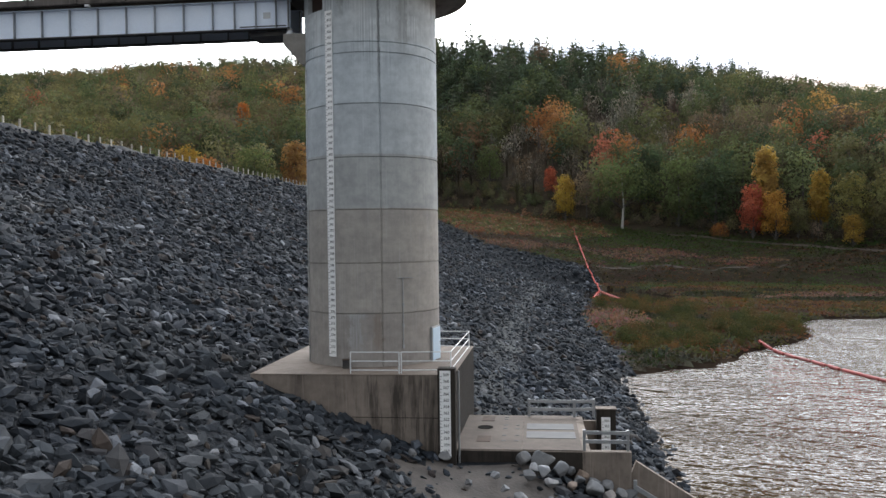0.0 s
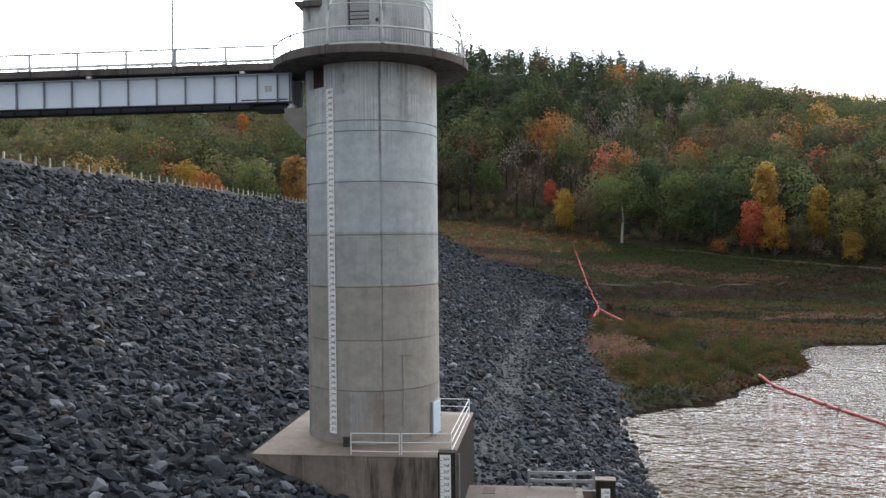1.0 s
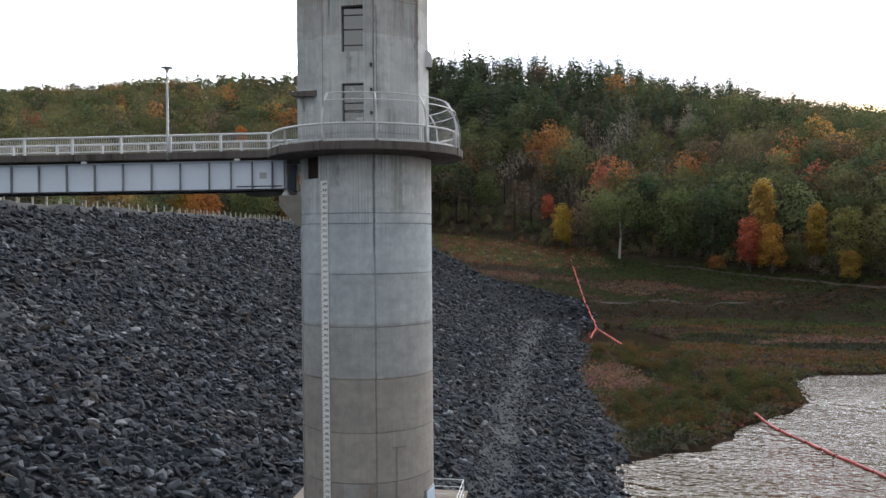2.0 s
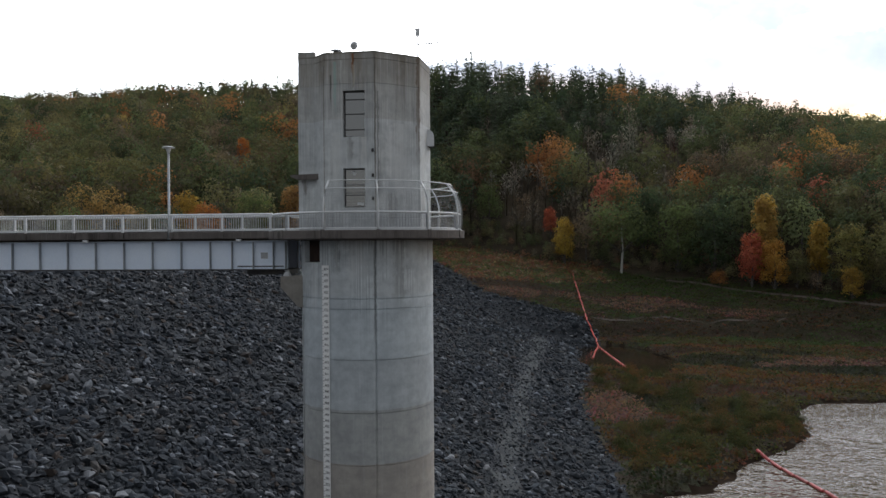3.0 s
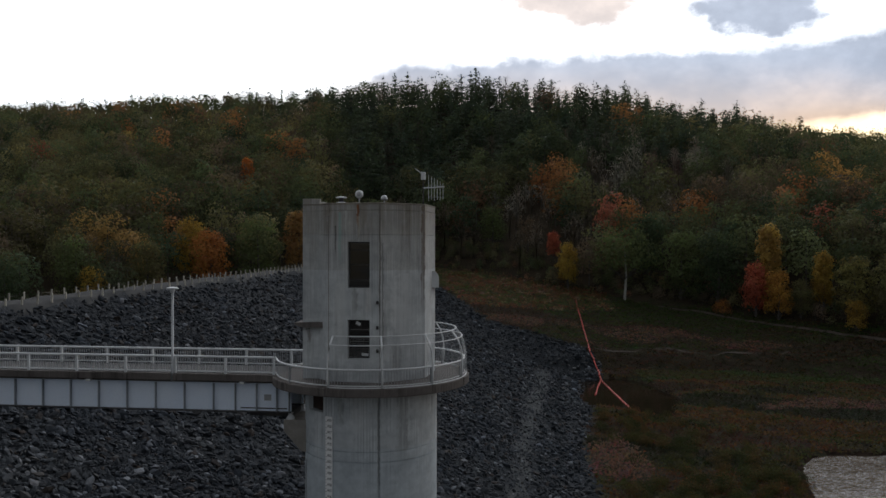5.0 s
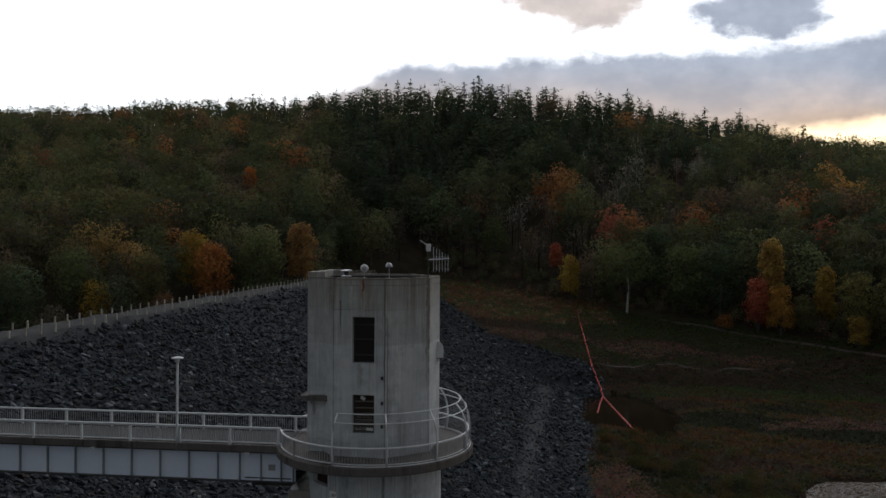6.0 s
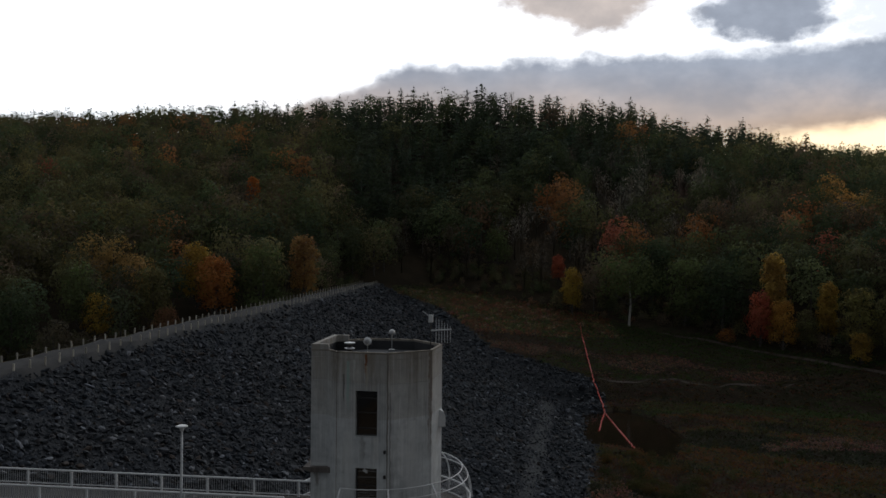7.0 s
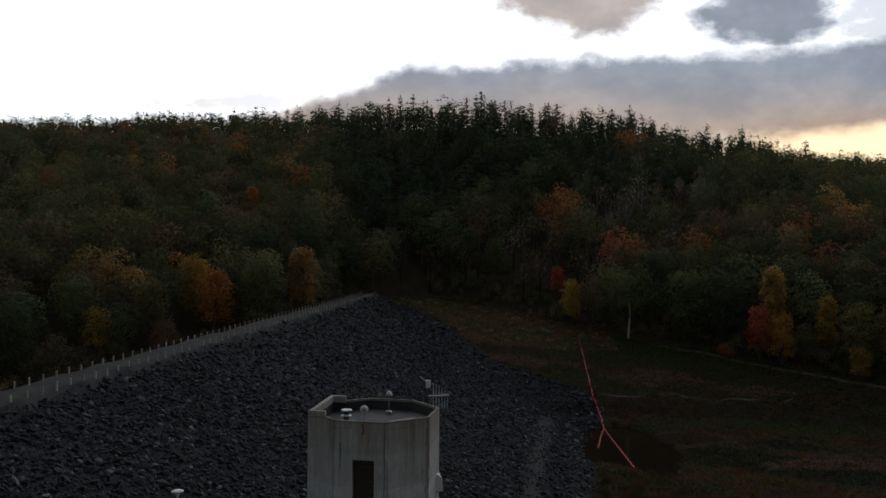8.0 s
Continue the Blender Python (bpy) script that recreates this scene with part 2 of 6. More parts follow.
CONC_TOP = concrete("tan_block_top", (0.170, 0.142, 0.120), 0.3, (0.10, 0.08, 0.07))
CONC_SLAB = concrete("tan_slab_concrete", (0.128, 0.108, 0.094), 0.3, (0.08, 0.07, 0.06))
GALV = plain("galvanised_steel", (0.30, 0.315, 0.33), (0.40, 0.41, 0.42), 2.0, 0.45, 0.6, 0.05)
WHITE_STEEL = plain("white_painted_steel", (0.60, 0.62, 0.64), (0.70, 0.715, 0.73), 2.0, 0.5, 0.0, 0.05)
# darker copy of the girder paint: the stiffeners' shade put into their colour
STIFF = plain("shade_tone_girder_paint", (0.20, 0.22, 0.25), (0.28, 0.30, 0.33), 0.7, 0.5, 0.0, 0.06)
COVER = plain("pale_worn_cover_paint", (0.135, 0.137, 0.14), (0.17, 0.168, 0.165), 1.2, 0.9, 0.0, 0.1)
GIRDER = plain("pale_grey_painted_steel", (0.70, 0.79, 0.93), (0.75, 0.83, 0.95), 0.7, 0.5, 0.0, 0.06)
STEEL_DARK = plain("dark_steel", (0.035, 0.035, 0.04), (0.07, 0.065, 0.06), 2.0, 0.6, 0.4, 0.1)
RUST = plain("rusty_steel", (0.05, 0.033, 0.024), (0.085, 0.055, 0.04), 2.5, 0.9, 0.0, 0.3)
RUST_DARK = plain("dark_rusty_steel", (0.022, 0.012, 0.009), (0.045, 0.022, 0.015), 2.5, 0.95, 0.0, 0.3)
BOARD = plain("white_gauge_enamel", (0.84, 0.85, 0.86), (0.90, 0.90, 0.89), 1.0, 0.45, 0.0, 0.02)
INK = plain("black_gauge_ink", (0.02, 0.02, 0.02), (0.04, 0.04, 0.04), 2.0, 0.6)
HOLE = plain("black_opening", (0.008, 0.008, 0.008), (0.014, 0.013, 0.012), 2.0, 1.0)
HOLE.node_tree.nodes["Principled BSDF"].inputs["Specular IOR Level"].default_value = 0.05
PALE_BLUE = plain("pale_blue_paint", (0.46, 0.60, 0.74), (0.54, 0.66, 0.78), 1.2, 0.5, 0.0, 0.03)
WOOD_GREY = plain("weathered_grey_timber", (0.30, 0.29, 0.27), (0.42, 0.40, 0.37), 2.0, 0.9, 0.0, 0.4, random_tone=0.15)
POST_WOOD = plain("bleached_timber_post", (0.34, 0.32, 0.27), (0.46, 0.43, 0.37), 2.0, 0.9, 0.0, 0.4, random_tone=0.25)
ORANGE = plain("orange_red_float", (0.42, 0.032, 0.020), (0.50, 0.052, 0.030), 0.6, 0.55, 0.0, 0.1, random_tone=0.2)
DULL_RED = plain("faded_red_float", (0.24, 0.024, 0.022), (0.31, 0.040, 0.034), 0.6, 0.6, 0.0, 0.1, random_tone=0.2)
BARK = plain("grey_bark", (0.05, 0.045, 0.04), (0.11, 0.10, 0.09), 1.5, 0.95, 0.0, 0.6, 0.05)
PALE_BARK = plain("pale_bark", (0.30, 0.29, 0.27), (0.42, 0.41, 0.38), 1.5, 0.95, 0.0, 0.5, 0.05)
ROOF_SKIN = plain("grey_roof_membrane", (0.022, 0.024, 0.028), (0.042, 0.044, 0.05), 0.8, 0.85, 0.0, 0.2)


def rock_material(name, dark, pale, brown, island):
    m, N, L, bs = material(name, 0.9)
    bs.inputs["Specular IOR Level"].default_value = 0.18
    co = N.new("ShaderNodeTexCoord").outputs["Object"]
    r = N.new("ShaderNodeNewGeometry").outputs["Random Per Island"] if island else N.new("ShaderNodeObjectInfo").outputs["Random"]
    ramp = N.new("ShaderNodeValToRGB")
    e = ramp.color_ramp.elements
    e[0].position, e[0].color = 0.0, (*dark, 1)
    e[1].position, e[1].color = 1.0, (*[min(1, c * 1.5) for c in pale], 1)
    for p, c in ((0.5, [x * 1.3 for x in dark]), (0.74, [x * 1.7 for x in dark]), (0.80, brown), (0.86, [x * 1.9 for x in dark]), (0.95, pale)):
        k = e.new(p)
        k.color = (*c, 1)
    L.new(r, ramp.inputs[0])
    n, f = noise_node(N, L, co, 3.5, 5, 0.65), noise_node(N, L, co, 22.0, 4, 0.6)
    patch = noise_node(N, L, co, 0.12, 4, 0.6)
    col = blend(N, L, 0.6, ramp.outputs[0], blend(N, L, n, (0.5,) * 3, (1.6,) * 3), "MULTIPLY")
    col = blend(N, L, 0.45, col, blend(N, L, span(N, L, patch, 0.3, 0.7), (0.72, 0.79, 0.92), (1.36, 1.18, 1.02)), "MULTIPLY")
    L.new(col, bs.inputs["Base Color"])
    relief(N, L, bs, times(N, L, f, n, "ADD"), 0.6, 0.04)
    return m


STONE = rock_material("slate_grey_riprap", (0.0165, 0.0200, 0.0250), (0.088, 0.097, 0.112), (0.042, 0.034, 0.030), True)
PALE_STONE = rock_material("pale_grey_riprap", (0.0250, 0.0300, 0.0360), (0.110, 0.121, 0.136), (0.048, 0.041, 0.036), True)
STONE_ONE = rock_material("slate_grey_stone", (0.0165, 0.0200, 0.0250), (0.088, 0.097, 0.112), (0.042, 0.034, 0.030), False)
BOULDER = rock_material("rounded_boulder_stone", (0.12, 0.125, 0.13), (0.34, 0.36, 0.38), (0.20, 0.145, 0.105), False)


def window_glass(name):
    m, N, L, bs = material(name, 0.04)
    bs.inputs["Base Color"].default_value = (0.016, 0.012, 0.008, 1)
    bs.inputs["Specular IOR Level"].default_value = 1.0
    bs.inputs["IOR"].default_value = 1.85
    return m


GLASS = window_glass("dark_window_glass")


def water_material(name, calm=1.0, silt=1.0):
    m, N, L, bs = material(name, 0.08)
    bs.inputs["Specular IOR Level"].default_value = 0.36
    bs.inputs["Specular Tint"].default_value = (0.70, 0.575, 0.475, 1)
    bs.inputs["IOR"].default_value = 1.333
    co = N.new("ShaderNodeTexCoord").outputs["Object"]
    turn = N.new("ShaderNodeMapping")
    turn.inputs["Rotation"].default_value = (0, 0, math.radians(24))
    L.new(co, turn.inputs[0])
    co = turn.outputs[0]
    a = noise_node(N, L, co, 1.0, 2, 0.5, (0.3, 0.55, 1.0))
    b = noise_node(N, L, co, 1.0, 1.6, 0.5, (1.35, 1.7, 1.0))
    gust = noise_node(N, L, co, 1.0, 3, 0.55, (0.02, 0.05, 1.0))
    c = noise_node(N, L, co, 0.03, 3, 0.5)
    col = blend(N, L, c, tuple(k * silt for k in (0.085, 0.058, 0.035)), tuple(k * silt for k in (0.125, 0.088, 0.055)))
    L.new(col, bs.inputs["Base Color"])
    ripple = times(N, L, b, times(N, L, span(N, L, gust, 0.3, 0.7), 0.5, "ADD"))
    relief(N, L, bs, times(N, L, times(N, L, a, 0.7), times(N, L, ripple, 0.6), "ADD"), 1.0, 0.80 * calm)
    return m


WATER = water_material("rippled_lake_water", 1.0, 0.5)
STILL_WATER = water_material("still_dark_water", 0.03, 0.15)


def brush_ground():
    m, N, L, bs = material("autumn_meadow_ground", 0.95)
    co = N.new("ShaderNodeTexCoord").outputs["Object"]
    a, b = noise_node(N, L, co, 0.05, 5, 0.6, (1.0, 2.2, 1.0)), noise_node(N, L, co, 0.35, 5, 0.65)
    c = noise_node(N, L, co, 4.0, 4, 0.7)
    ramp = N.new("ShaderNodeValToRGB")
    e = ramp.color_ramp.elements
    e[0].position, e[0].color = 0.25, (0.018, 0.021, 0.012, 1)
    e[1].position, e[1].color = 0.80, (0.080, 0.053, 0.038, 1)
    for p, k in ((0.42, (0.027, 0.029, 0.016)), (0.52, (0.044, 0.036, 0.023)), (0.63, (0.038, 0.029, 0.021))):
        e.new(p).color = (*k, 1)
    L.new(times(N, L, times(N, L, a, 0.65), times(N, L, b, 0.38), "ADD"), ramp.inputs[0])
    col = blend(N, L, 0.55, ramp.outputs[0], blend(N, L, c, (0.4,) * 3, (1.7,) * 3), "MULTIPLY")
    L.new(col, bs.inputs["Base Color"])
    bs.inputs["Specular IOR Level"].default_value = 0.08
    relief(N, L, bs, times(N, L, c, times(N, L, b, 2.0), "ADD"), 0.8, 0.25)
    return m


MEADOW = brush_ground()
FOREST_FLOOR = plain("leaf_litter_floor", (0.028, 0.023, 0.016), (0.048, 0.037, 0.024), 0.15, 0.95, 0.0, 0.6, 0.2, 2.0)
FOREST_FLOOR.node_tree.nodes["Principled BSDF"].inputs["Specular IOR Level"].default_value = 0.08
RUBBLE = plain("dark_rubble_bed", (0.014, 0.017, 0.021), (0.028, 0.031, 0.036), 0.5, 0.9, 0.0, 1.0, 0.3, 3.2)
RUBBLE.node_tree.nodes["Principled BSDF"].inputs["Specular IOR Level"].default_value = 0.12
FINE_STONE = plain("crushed_stone_bed", (0.030, 0.033, 0.036), (0.055, 0.058, 0.060), 0.4, 0.9, 0.0, 1.0, 0.12, 5.0)
FINE_STONE.node_tree.nodes["Principled BSDF"].inputs["Specular IOR Level"].default_value = 0.12
ASPHALT = plain("dark_worn_asphalt", (0.030, 0.030, 0.032), (0.055, 0.054, 0.054), 0.8, 0.9, 0.0, 0.3, 0.01, 30.0)
GRAVEL = plain("crest_road_gravel", (0.025, 0.026, 0.027), (0.048, 0.047, 0.046), 0.3, 0.95, 0.0, 0.4, 0.05, 9.0)
GRAVEL.node_tree.nodes["Principled BSDF"].inputs["Specular IOR Level"].default_value = 0.12
DRIFT = plain("tawny_drift", (0.045, 0.034, 0.026), (0.078, 0.060, 0.047), 0.4, 0.95, 0.0, 0.5, 0.06, 6.0)
MUD = plain("wet_shore_mud", (0.016, 0.012, 0.009), (0.034, 0.025, 0.019), 0.3, 0.8, 0.0, 0.5, 0.06, 5.0)
MUD.node_tree.nodes["Principled BSDF"].inputs["Specular IOR Level"].default_value = 0.0
DIRT = plain("silty_dirt", (0.042, 0.037, 0.034), (0.088, 0.076, 0.068), 0.5, 0.95, 0.0, 0.5, 0.06, 6.0)


def leaf_material(name):
    """Leaves take their hue from the tree, with a little change from leaf to leaf."""
    m, N, L, bs = material(name, 0.75)
    at = N.new("ShaderNodeAttribute")
    at.attribute_name = "hue"
    co = N.new("ShaderNodeTexCoord").outputs["Object"]
    k = N.new("ShaderNodeMapRange")
    k.inputs[3].default_value, k.inputs[4].default_value = 0.86, 1.14
    L.new(N.new("ShaderNodeNewGeometry").outputs["Random Per Island"], k.inputs[0])
    col = blend(N, L, 1.0, at.outputs["Color"], k.outputs[0], "MULTIPLY")
    col = blend(N, L, 0.4, col, blend(N, L, noise_node(N, L, co, 0.5, 3), (0.75,) * 3, (1.25,) * 3), "MULTIPLY")
    L.new(col, bs.inputs["Base Color"])
    bs.inputs["Specular IOR Level"].default_value = 0.06
    thin, both = N.new("ShaderNodeBsdfTranslucent"), N.new("ShaderNodeMixShader")
    L.new(blend(N, L, 1.0, col, (1.5, 1.35, 0.9), "MULTIPLY"), thin.inputs[0])
    both.inputs[0].default_value = 0.38
    L.new(bs.outputs[0], both.inputs[1])
    L.new(thin.outputs[0], both.inputs[2])
    L.new(both.outputs[0], N["Material Output"].inputs[0])
    return m


LEAF = leaf_material("autumn_leaves")


# ---- mesh tools ----
def mesh_of(name, verts, faces, mats=(), smooth=False):
    me = bpy.data.meshes.new(name)
    me.from_pydata([tuple(v) for v in verts] if not isinstance(verts, np.ndarray) else verts.tolist(), [], faces)
    for m in mats:
        me.materials.append(m)
    if smooth:
        me.shade_smooth()
    return me


def fast_mesh(name, verts, tris, mats, hue=None, normals=None):
    """A mesh from arrays: verts (n, 3), tris (k, 3); normals round off the shading of leaf sprays."""
    me = bpy.data.meshes.new(name)
    me.vertices.add(len(verts))
    me.vertices.foreach_set("co", np.asarray(verts, dtype=np.float32).ravel())
    k = tris.shape[1]
    me.loops.add(tris.size)
    me.loops.foreach_set("vertex_index", np.asarray(tris, dtype=np.int32).ravel())
    me.polygons.add(len(tris))
    me.polygons.foreach_set("loop_start", np.arange(0, tris.size, k, dtype=np.int32))
    me.polygons.foreach_set("loop_total", np.full(len(tris), k, dtype=np.int32))
    me.update(calc_edges=True)
    for m in mats:
        me.materials.append(m)
    me.shade_flat()
    if hue is not None:
        me.shade_smooth()
        at = me.attributes.new("hue", "FLOAT_COLOR", "POINT")
        at.data.foreach_set("color", np.asarray(hue, dtype=np.float32).ravel())
    if normals is not None:
        me.normals_split_custom_set_from_vertices(np.asarray(normals, dtype=np.float32))
    return me


def part(name, bm, material_, parent, label="", smooth=False):
    me = bpy.data.meshes.new(name)
    bm.normal_update()
    bm.to_mesh(me)
    bm.free()
    me.materials.append(material_)
    if smooth:
        me.shade_smooth()
    ob = new(name, me)
    ob.parent = parent
    return tagged(ob, label)


def thing(name, m, label, category, group="", kind=""):
    ob = new(name)
    ob.matrix_world = m
    return tagged(ob, label, category, group, kind)


def box(bm, a, b, bevel=0.0, m=None):
    """A block between two corners, with its edges taken off."""
    lo, hi = [min(p) for p in zip(a, b)], [max(p) for p in zip(a, b)]
    r = bmesh.ops.create_cube(bm, size=1.0)["verts"]
    t = Matrix.LocRotScale([(p + q) / 2 for p, q in zip(lo, hi)], None, [q - p for p, q in zip(lo, hi)])
    bmesh.ops.transform(bm, matrix=(m or Matrix()) @ t, verts=r)
    if bevel:
        es = list({e for v in r for e in v.link_edges})
        bmesh.ops.bevel(bm, geom=es, offset=bevel, segments=1, affect="EDGES", profile=0.5)


def tube(bm, pts, r, sides=6, closed=False):
    """A round bar along a line of points."""
    pts = [Vector(p) for p in pts]
    rings = []
    n = len(pts)
    for i, p in enumerate(pts):
        a = pts[i - 1] if i or closed else p
        b = pts[(i + 1) % n] if i < n - 1 or closed else p
        d = (b - a).normalized()
        up = Vector((0, 0, 1)) if abs(d.z) < 0.9 else Vector((0, 1, 0))
        s = d.cross(up).normalized()
        q = s.cross(d)
        rr = r[i] if isinstance(r, (list, tuple)) else r
        rings.append([bm.verts.new(p + rr * (math.cos(2 * math.pi * k / sides) * s + math.sin(2 * math.pi * k / sides) * q)) for k in range(sides)])
    for i in range(n if closed else n - 1):
        A, B = rings[i], rings[(i + 1) % n]
        for k in range(sides):
            bm.faces.new((A[k], A[(k + 1) % sides], B[(k + 1) % sides], B[k]))
    if not closed:
        bm.faces.new(rings[0][::-1])
        bm.faces.new(rings[-1])


def lathe(bm, profile, steps=96):
    """A turned body from (radius, height) pairs, closed on its axis."""
    rings = []
    for r, z in profile:
        if r < 1e-6:
            rings.append([bm.verts.new((0, 0, z))])
        else:
            ring = []
            for k in range(steps):
                a = 2 * math.pi * k / steps
                ring.append(bm.verts.new((r * math.cos(a), r * math.sin(a), z)))
            rings.append(ring)
    for A, B in zip(rings, rings[1:]):
        if len(A) == 1 and len(B) == 1:
            continue
        for k in range(steps):
            j = (k + 1) % steps
            if len(A) == 1:
                bm.faces.new((A[0], B[j], B[k]))
            elif len(B) == 1:
                bm.faces.new((A[k], A[j], B[0]))
            else:
                bm.faces.new((A[k], A[j], B[j], B[k]))


def prism(bm, outline, z0, z1, bevel=0.0):
    """An upright block over a plan outline (counter-clockwise)."""
    lo = [bm.verts.new((x, y, z0)) for x, y in outline]
    hi = [bm.verts.new((x, y, z1)) for x, y in outline]
    n = len(outline)
    bm.faces.new(lo[::-1])
    bm.faces.new(hi)
    for i in range(n):
        j = (i + 1) % n
        bm.faces.new((lo[i], lo[j], hi[j], hi[i]))
    if bevel:
        es = [e for e in bm.edges if all(v in hi for v in e.verts)]
        bmesh.ops.bevel(bm, geom=es, offset=bevel, segments=1, affect="EDGES", profile=0.5)


def polar(r, deg, z=0.0):
    return Vector((r * math.cos(radians(deg)), r * math.sin(radians(deg)), z))


# ---- the lie of the land ----
LAKE = -5.4


def crest_edge(y):
    return -51.3 + 0.1056 * y


def crest_height(y):
    return 22.9 + 0.006 * np.clip(y, -100, 300)


def dam_height(x, y):
    d = x - crest_edge(y)
    up = 0.39 * np.clip(d, 0, 58) + 0.31 * np.maximum(d - 58, 0) + 2.2 * (1 - np.exp(-np.maximum(d, 0) / 5))
    down = 0.45 * np.maximum(-d - 6.6, 0)
    return crest_height(y) - up - down - 0.8 * np.maximum(y - 270, 0)


def bank_height(x, y):
    s = ((y - 38) - (x - 23)) / 1.414 + 1.0 + 1.3 * np.sin(x * 0.17 + 0.6) + 0.9 * np.sin(y * 0.29 + 1) - 10 * np.exp(-((x - 67) ** 2 + (y - 88) ** 2) / 110)
    k = np.clip(s / 95, 0, 1)
    foot = np.interp(x, [-300, -120, -60, 15, 40, 80, 96, 120, 160, 300], [90, 150, 168, 178, 188, 189, 184, 170, 140, 60])
    bench = np.where(s < 0, LAKE + 0.14 * np.maximum(s, -60), LAKE + 0.75 * (1 - np.exp(-np.maximum(s, 0) / 1.0)) + 0.5 * k * k * (3 - 2 * k))
    # a pool of still water below the scarp, beside the dam's toe
    pool = np.clip(1.20 - ((x - 46.5) / 13) ** 2 - ((y - 149) / 25) ** 2 + 0.18 * np.sin(x * 0.41) + 0.15 * np.sin(y * 0.27 + 1), 0, 0.5) * 2
    bench = bench - 1.9 * pool * pool * (3 - 2 * pool)
    scarp = np.clip((y - foot + 8 + 1.2 * np.sin(x * 0.21)) / 8, 0, 1)
    return bench + 3.7 * scarp * scarp * (3 - 2 * scarp) + 38 * (1 - np.exp(-0.3 * np.maximum(y - foot, 0) / 38))


def wood_line(x):
    return np.interp(x, [-400, -120, -60, -34, -5, 30, 66, 97, 116, 200, 400], [80, 155, 192, 270, 284, 264, 241, 222, 198, 150, 90])


RIDGE_X = [-520, -363, -201, -132, -30, 22, 73, 113, 138, 188, 250, 313, 480]
RIDGE_Y = [660, 620, 539, 521, 474, 440, 444, 454, 458, 470, 504, 531, 580]
RIDGE_Z = [124, 127, 120, 120, 119, 115, 109, 110, 101, 97, 92, 92, 86]


def land_height(x, y):
    yh = wood_line(x)
    ridge = np.interp(x, RIDGE_X, RIDGE_Z)
    back = np.interp(x, RIDGE_X, RIDGE_Y)
    lower = bank_height(x, np.minimum(y, yh))
    t = np.clip((y - yh) / (back - yh), 0, 1)
    return lower + (ridge - lower) * t ** 0.94 - 0.25 * np.maximum(y - back, 0)


def ground_height(x, y):
    a, b = dam_height(x, y), land_height(x, y)
    # the pad of silt before the outlet slab
    pad = -1.2 - 0.13 * np.maximum(-6.4 - y, 0) - 0.40 * np.maximum(x - 8.4, 0)
    a = np.where((x > 2) & (x < 14.5) & (y < -5) & (y > -17), np.maximum(a, pad), a)
    return np.maximum(a, b)


def ground_at(x, y):
    return float(ground_height(np.array([float(x)]), np.array([float(y)]))[0])


# ---- the ground and the lake ----
STONE_EDGE = [(-30, 284), (-12, 268), (2, 246), (17, 208), (33, 200), (44, 193), (48, 184), (40, 146), (30, 104), (27, 86), (25, 52), (23.5, 38), (22, 16), (19, -10), (18, -60)]
TRACK = [(30, 168), (19.2, 101.6), (11.6, 46.8), (8.8, 25.4), (6.2, 7.5)]


def stone_limit(y):
    p = sorted((b, a) for a, b in STONE_EDGE)
    return np.interp(y, [q[0] for q in p], [q[1] for q in p])


def track_distance(x, y):
    p = sorted((b, a) for a, b in TRACK)
    d = np.abs(x - np.interp(y, [q[0] for q in p], [q[1] for q in p]))
    return np.where((y > 0) & (y < 172), d, 99.0)


def wave(x, y, s, seed=0.0):
    """A cheap, smooth roughness between -1 and 1."""
    return (np.sin(x * s + 1.7 * np.sin(y * s * 0.7 + seed)) + np.sin(y * s * 1.31 + 1.3 * np.sin(x * s * 0.83 + seed * 2)) + np.sin((x + y) * s * 2.3 + seed)) / 3


